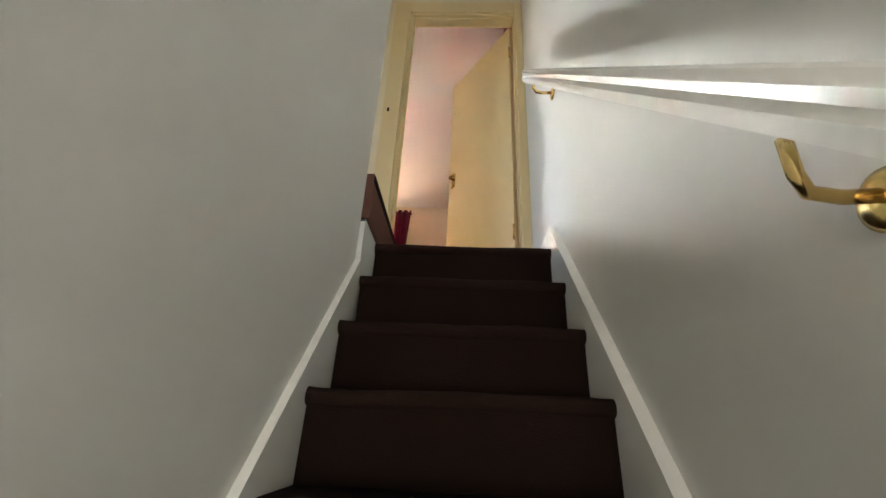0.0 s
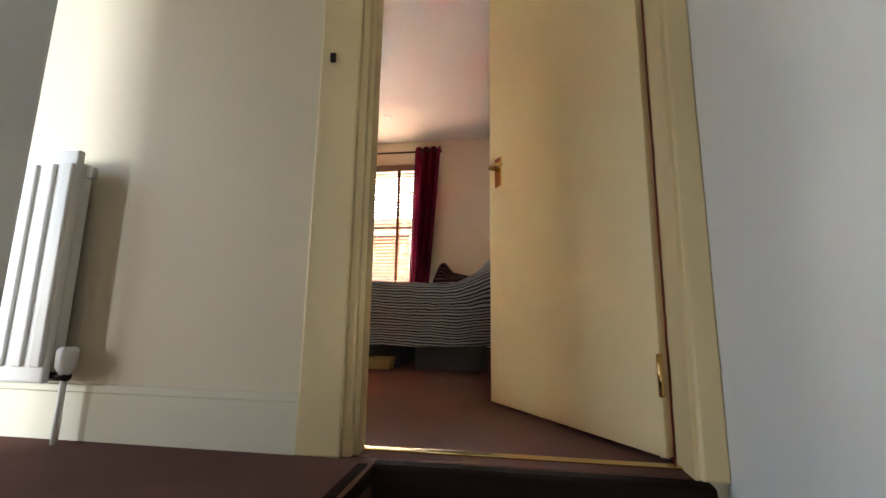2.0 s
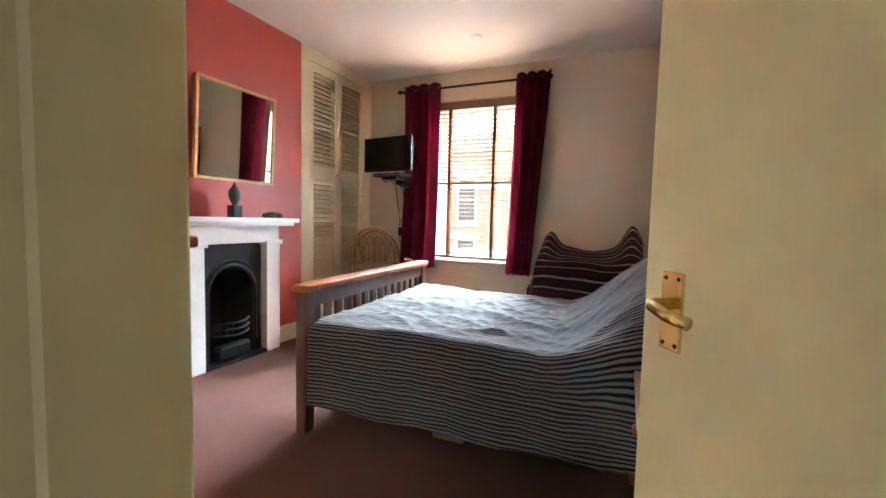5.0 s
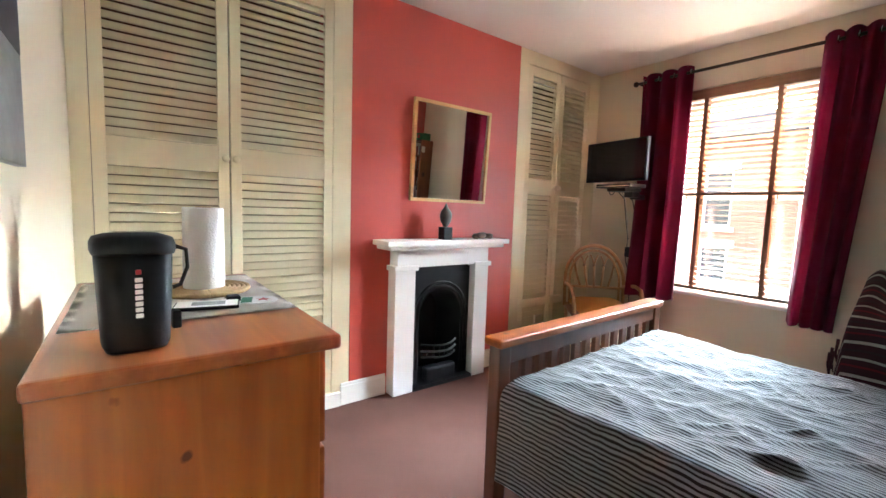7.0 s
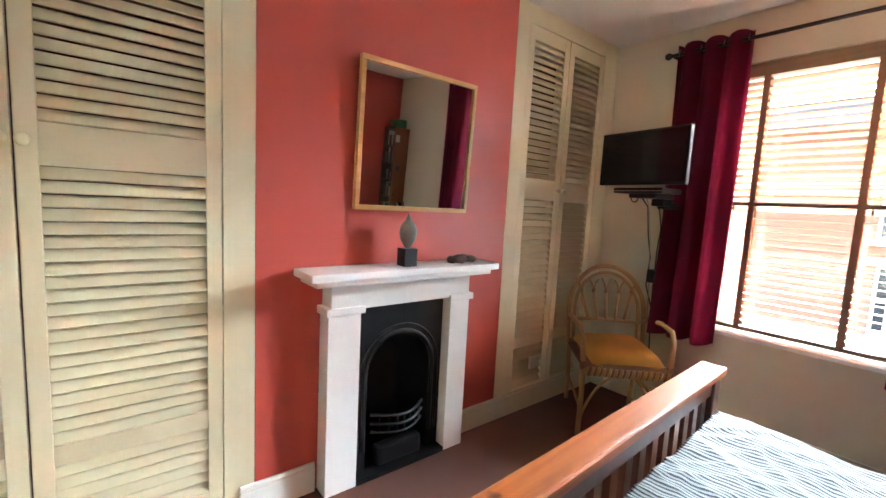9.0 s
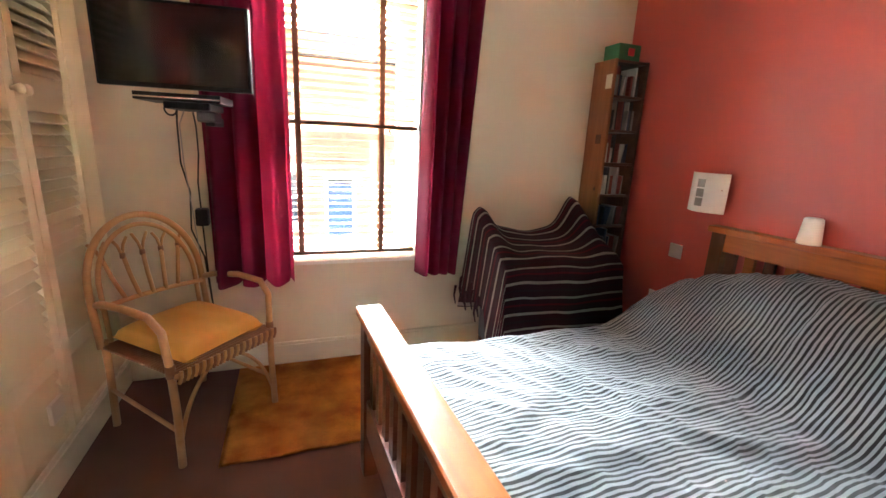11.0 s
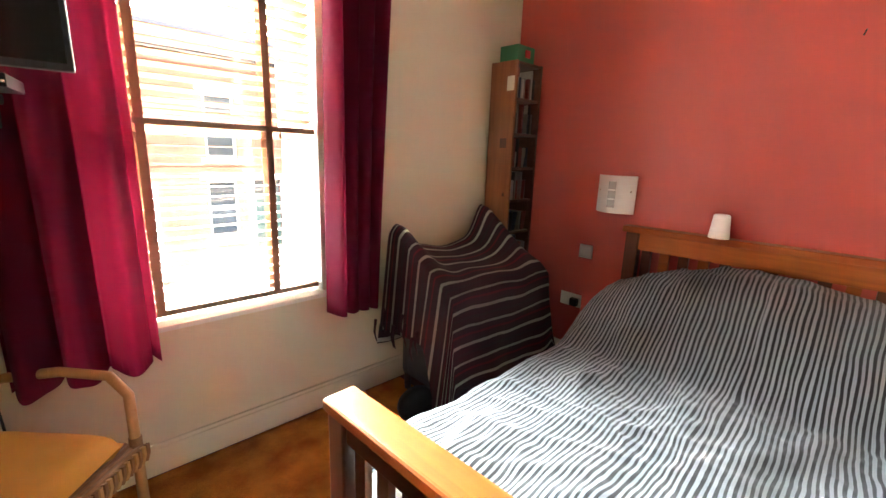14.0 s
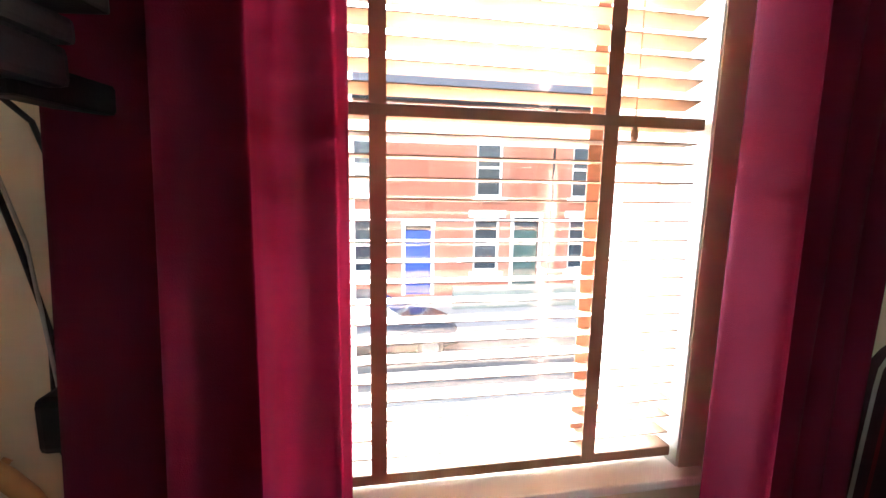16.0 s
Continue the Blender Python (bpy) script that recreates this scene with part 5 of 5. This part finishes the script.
part("rear_panel", box(-1.66, -0.88, 2.09, 2.12, 0.17, 0.75, 0.004), M_WHITEPL, rad)
part("end_plug", lathe([(0.014, 0), (0.014, 0.03)], 12, at=(-0.845, 2.085, 0.70)), M_CHROME, rad)
valve = part("valve", lathe([(0.012, 0), (0.022, 0.02), (0.024, 0.06), (0.018, 0.07)], 16, at=(-0.83, 2.085, 0.17)), M_WHITEPL, rad, "white radiator valve", True)
part("pipe", tube([(-0.83, 2.085, 0.17), (-0.83, 2.085, 0.0)], 0.008, 10), M_WHITEPL, rad, "", True)
part("union", tube([(-0.87, 2.085, 0.165), (-0.82, 2.085, 0.165)], 0.012, 10), M_DARKMETAL, rad, "", True)
sw = thing("ceiling_pull_switch", pose(-0.37, 2.14, 1.405), "white square light switch on the landing wall", "switch")
part("plate", box(-0.045, 0.045, -0.012, -0.0005, -0.03, 0.03, 0.003), M_WHITEPL, sw)
part("rocker", box(-0.008, 0.008, -0.016, -0.012, -0.01, 0.01, 0.002), M_GREYGLASS, sw)

# ---- the street outside ----
GZ = -2.75
structure("ground", box(-400, 400, 6.5, 900, GZ - 0.5, GZ - 0.12), M_ROAD, "worn grey asphalt street", "road")
structure("pavement_near", box(-40, 40, 6.5, 8.6, GZ - 0.13, GZ, 0.01), M_PAVE, "pale concrete pavement with a kerb", "pavement")
structure("pavement_far", box(-40, 40, 16.8, 20.4, GZ - 0.13, GZ, 0.01), M_PAVE, "pale concrete pavement across the street", "pavement")
FY = 20.4
house = thing("terraced_house", pose(0, 0, 0), "red brick terraced house with white sashes across the street", "house")
openings = [(-2.25, -1.25, -1.85, 0.2), (-0.25, 0.7, -2.7, -0.1), (2.3, 3.3, -1.85, 0.2), (3.85, 4.85, -2.7, 0.2), (6.1, 7.1, -1.85, 0.2), (-2.35, -1.35, 0.95, 3.1), (2.35, 3.35, 0.95, 3.1), (6.1, 7.1, 0.95, 3.1), (-7.2, -6.2, -1.85, 0.2), (-7.2, -6.2, 0.95, 3.1), (10.5, 11.5, -1.85, 0.2), (10.5, 11.5, 0.95, 3.1)]
xs = sorted({-30.0, 30.0, *[o[0] for o in openings], *[o[1] for o in openings]})
zs = sorted({GZ - 0.1, 4.3, *[o[2] for o in openings], *[o[3] for o in openings]})
bm = bmesh.new()
for xa, xb in zip(xs, xs[1:]):
    run = None
    for za, zb in zip(zs, zs[1:]):
        cx, cz = (xa + xb) / 2, (za + zb) / 2
        solid = not any(o[0] < cx < o[1] and o[2] < cz < o[3] for o in openings)
        if solid:
            run = (run[0], zb) if run else (za, zb)
        if (not solid or zb == zs[-1]) and run:
            add_box(bm, xa, xb, FY, FY + 0.4, run[0], run[1])
            run = None
part("wall", bm, M_BRICKWALL, house, "red brick front wall")
part("rear_wall", box(-30, 30, FY + 0.45, FY + 0.6, GZ, 4.3), M_SHELFWOOD_AND_SHADE, house)
part("roof", extrude_profile([(FY - 0.3, 4.3), (FY + 4, 7.2), (FY + 8, 4.3)], -30, 30), M_SLATE, house, "grey slate roof")
part("gutter", box(-30, 30, FY - 0.32, FY - 0.2, 4.18, 4.3, 0.02), M_BLACK, house)
part("drainpipe", tube([(5.3, FY - 0.07, 4.2), (5.3, FY - 0.07, GZ)], 0.05, 8), M_BLACK, house)
for x0, x1, z0, z1 in openings:
    if z0 < -2.5:
        d = part("door", box(x0, x1, FY + 0.12, FY + 0.18, z0, min(z1, -0.3), 0.01), M_BLUEDOOR if x0 < 2 else M_GREYDOOR, house, "blue panelled front door" if x0 < 2 else "dark green front door")
        for pz in (z0 + 0.25, z0 + 1.2):
            part("door_panel", box(x0 + 0.15, x1 - 0.15, FY + 0.10, FY + 0.13, pz, pz + 0.75, 0.01), M_BLUEDOOR if x0 < 2 else M_GREYDOOR, d)
        part("door_surround", boxes((x0 - 0.12, x0, FY - 0.03, FY + 0.1, z0, z1), (x1, x1 + 0.12, FY - 0.03, FY + 0.1, z0, z1), (x0 - 0.15, x1 + 0.15, FY - 0.04, FY + 0.1, z1, z1 + 0.2)), M_TRIM, house)
        part("fanlight", box(x0, x1, FY + 0.14, FY + 0.16, -0.28, z1), M_DARKGLASS, house)
        continue
    w = part("window", boxes((x0, x0 + 0.08, FY + 0.1, FY + 0.18, z0, z1), (x1 - 0.08, x1, FY + 0.1, FY + 0.18, z0, z1), (x0 + 0.08, x1 - 0.08, FY + 0.1, FY + 0.18, z0, z0 + 0.09), (x0 + 0.08, x1 - 0.08, FY + 0.1, FY + 0.18, z1 - 0.08, z1), (x0 + 0.08, x1 - 0.08, FY + 0.1, FY + 0.18, (z0 + z1) / 2 - 0.04, (z0 + z1) / 2 + 0.04)), M_TRIM, house, "white sash window")
    part("pane", box(x0 + 0.05, x1 - 0.05, FY + 0.15, FY + 0.16, z0 + 0.05, z1 - 0.05), M_DARKGLASS, w)
    part("sill", box(x0 - 0.15, x1 + 0.15, FY - 0.10, FY + 0.1, z0 - 0.16, z0), M_TRIM, w, "white painted sill")
    part("lintel", box(x0 - 0.2, x1 + 0.2, FY - 0.04, FY + 0.1, z1, z1 + 0.26), M_TRIM, w, "white painted lintel")
# courses of bricks in front of the wall where the window looks at it
brick_me = mesh_of(box(-0.105, 0.105, -0.012, 0.012, -0.03, 0.03))
more = bmesh.new()
count = 0
for j in range(92):
    z = GZ + 0.06 + j * 0.075
    for i in range(62):
        x = -4.5 + i * 0.22 + (0.11 if j % 2 else 0)
        if any(o[0] - 0.32 < x < o[1] + 0.32 and o[2] - 0.22 < z < o[3] + 0.32 for o in openings):
            continue
        if 38 <= j < 52 and count < 300 and 0.6 < x < 7:
            o = part("brick", brick_me, M_BRICK, house)
            o.location = (x, FY - 0.004, z)
            count += 1
        else:
            add_box(more, x - 0.105, x + 0.105, FY - 0.016 - 0.003 * ((i * 7 + j * 3) % 3), FY + 0.01, z - 0.03, z + 0.03) if -2.8 < x < 8 else None
tagged(part("brickwork", more, M_BRICK, house, "red brick courses"), "", "", "", "stuff")
gw = thing("garden_wall", pose(0, 0, 0), "low rendered garden wall with white posts", "wall")
part("wall", boxes((1.2, 8.5, 18.6, 18.8, GZ, GZ + 0.75, 0.02)), M_HEDGE, gw)
for x in (4.2, 5.6):
    part("post", box(x, x + 0.16, 18.55, 18.85, GZ, GZ + 1.35, 0.02), M_TRIM, gw, "white gate post")
part("top_bar", box(4.36, 5.6, 18.66, 18.72, GZ + 1.2, GZ + 1.28, 0.01), M_TRIM, gw)


def parked_car(x, y, paint, label):
    """A saloon car along x: lofted body, glasshouse, wheels with rims."""
    c = thing("parked_car", pose(x, y, GZ - 0.12), label, "car", "parked cars")
    secs = [(-2.1, 0.35, 0.75, 0.72), (-2.0, 0.28, 0.88, 0.80), (-1.2, 0.25, 0.95, 0.86), (0.6, 0.25, 0.95, 0.87), (1.6, 0.27, 0.86, 0.82), (2.05, 0.33, 0.68, 0.72), (2.15, 0.4, 0.58, 0.62)]
    bm = bmesh.new()
    rows_ = []
    for sx, z0, z1, hw in secs:
        rows_.append([bm.verts.new((sx, yy, zz)) for yy, zz in ((-hw, z0), (-hw - 0.02, (z0 + z1) / 2), (-hw + 0.08, z1), (hw - 0.08, z1), (hw + 0.02, (z0 + z1) / 2), (hw, z0))])
    for a, b in zip(rows_, rows_[1:]):
        for k in range(6):
            bm.faces.new((a[k], a[(k + 1) % 6], b[(k + 1) % 6], b[k]))
    bm.faces.new(rows_[0]), bm.faces.new(rows_[-1][::-1])
    bmesh.ops.recalc_face_normals(bm, faces=bm.faces)
    body = part("body", bm, paint, c, "", True)
    bm = bmesh.new()
    lo = [bm.verts.new(p) for p in ((-1.75, -0.76, 0.92), (0.95, -0.76, 0.92), (0.95, 0.76, 0.92), (-1.75, 0.76, 0.92))]
    hi = [bm.verts.new(p) for p in ((-1.2, -0.6, 1.42), (0.1, -0.6, 1.44), (0.1, 0.6, 1.44), (-1.2, 0.6, 1.42))]
    for k in range(4):
        bm.faces.new((lo[k], lo[(k + 1) % 4], hi[(k + 1) % 4], hi[k]))
    bm.faces.new(hi)
    part("glasshouse", bm, M_DARKGLASS, c, "dark car windows")
    part("roof", box(-1.22, 0.12, -0.61, 0.61, 1.415, 1.46, 0.02), paint, c)
    for wx in (-1.35, 1.35):
        for wy in (-0.8, 0.8):
            t = lathe([(0.2, -0.1), (0.3, -0.1), (0.32, -0.06), (0.32, 0.06), (0.3, 0.1), (0.2, 0.1)], 24)
            bmesh.ops.transform(t, matrix=pose(wx, wy, 0.32, 90, 0, 0), verts=t.verts)
            tyre = part("wheel", t, M_RUBBER, c, "black tyre", True)
            r = lathe([(0.2, -0.105), (0.18, -0.11), (0.05, -0.08), (0.05, 0.08), (0.18, 0.11), (0.2, 0.105)], 20)
            bmesh.ops.transform(r, matrix=pose(wx, wy, 0.32, 90, 0, 0), verts=r.verts)
            part("rim", r, M_CHROME, tyre, "alloy rim")
    for wy in (-0.55, 0.55):
        part("headlight", box(2.02, 2.12, wy - 0.14, wy + 0.14, 0.52, 0.64, 0.02), M_GLASSWHITE, c)
    return c


parked_car(-1.45, 15.7, M_CARPAINT, "dark grey saloon car parked in the street")
parked_car(7.2, 15.9, M_CARBLUE, "blue car parked farther along the street")
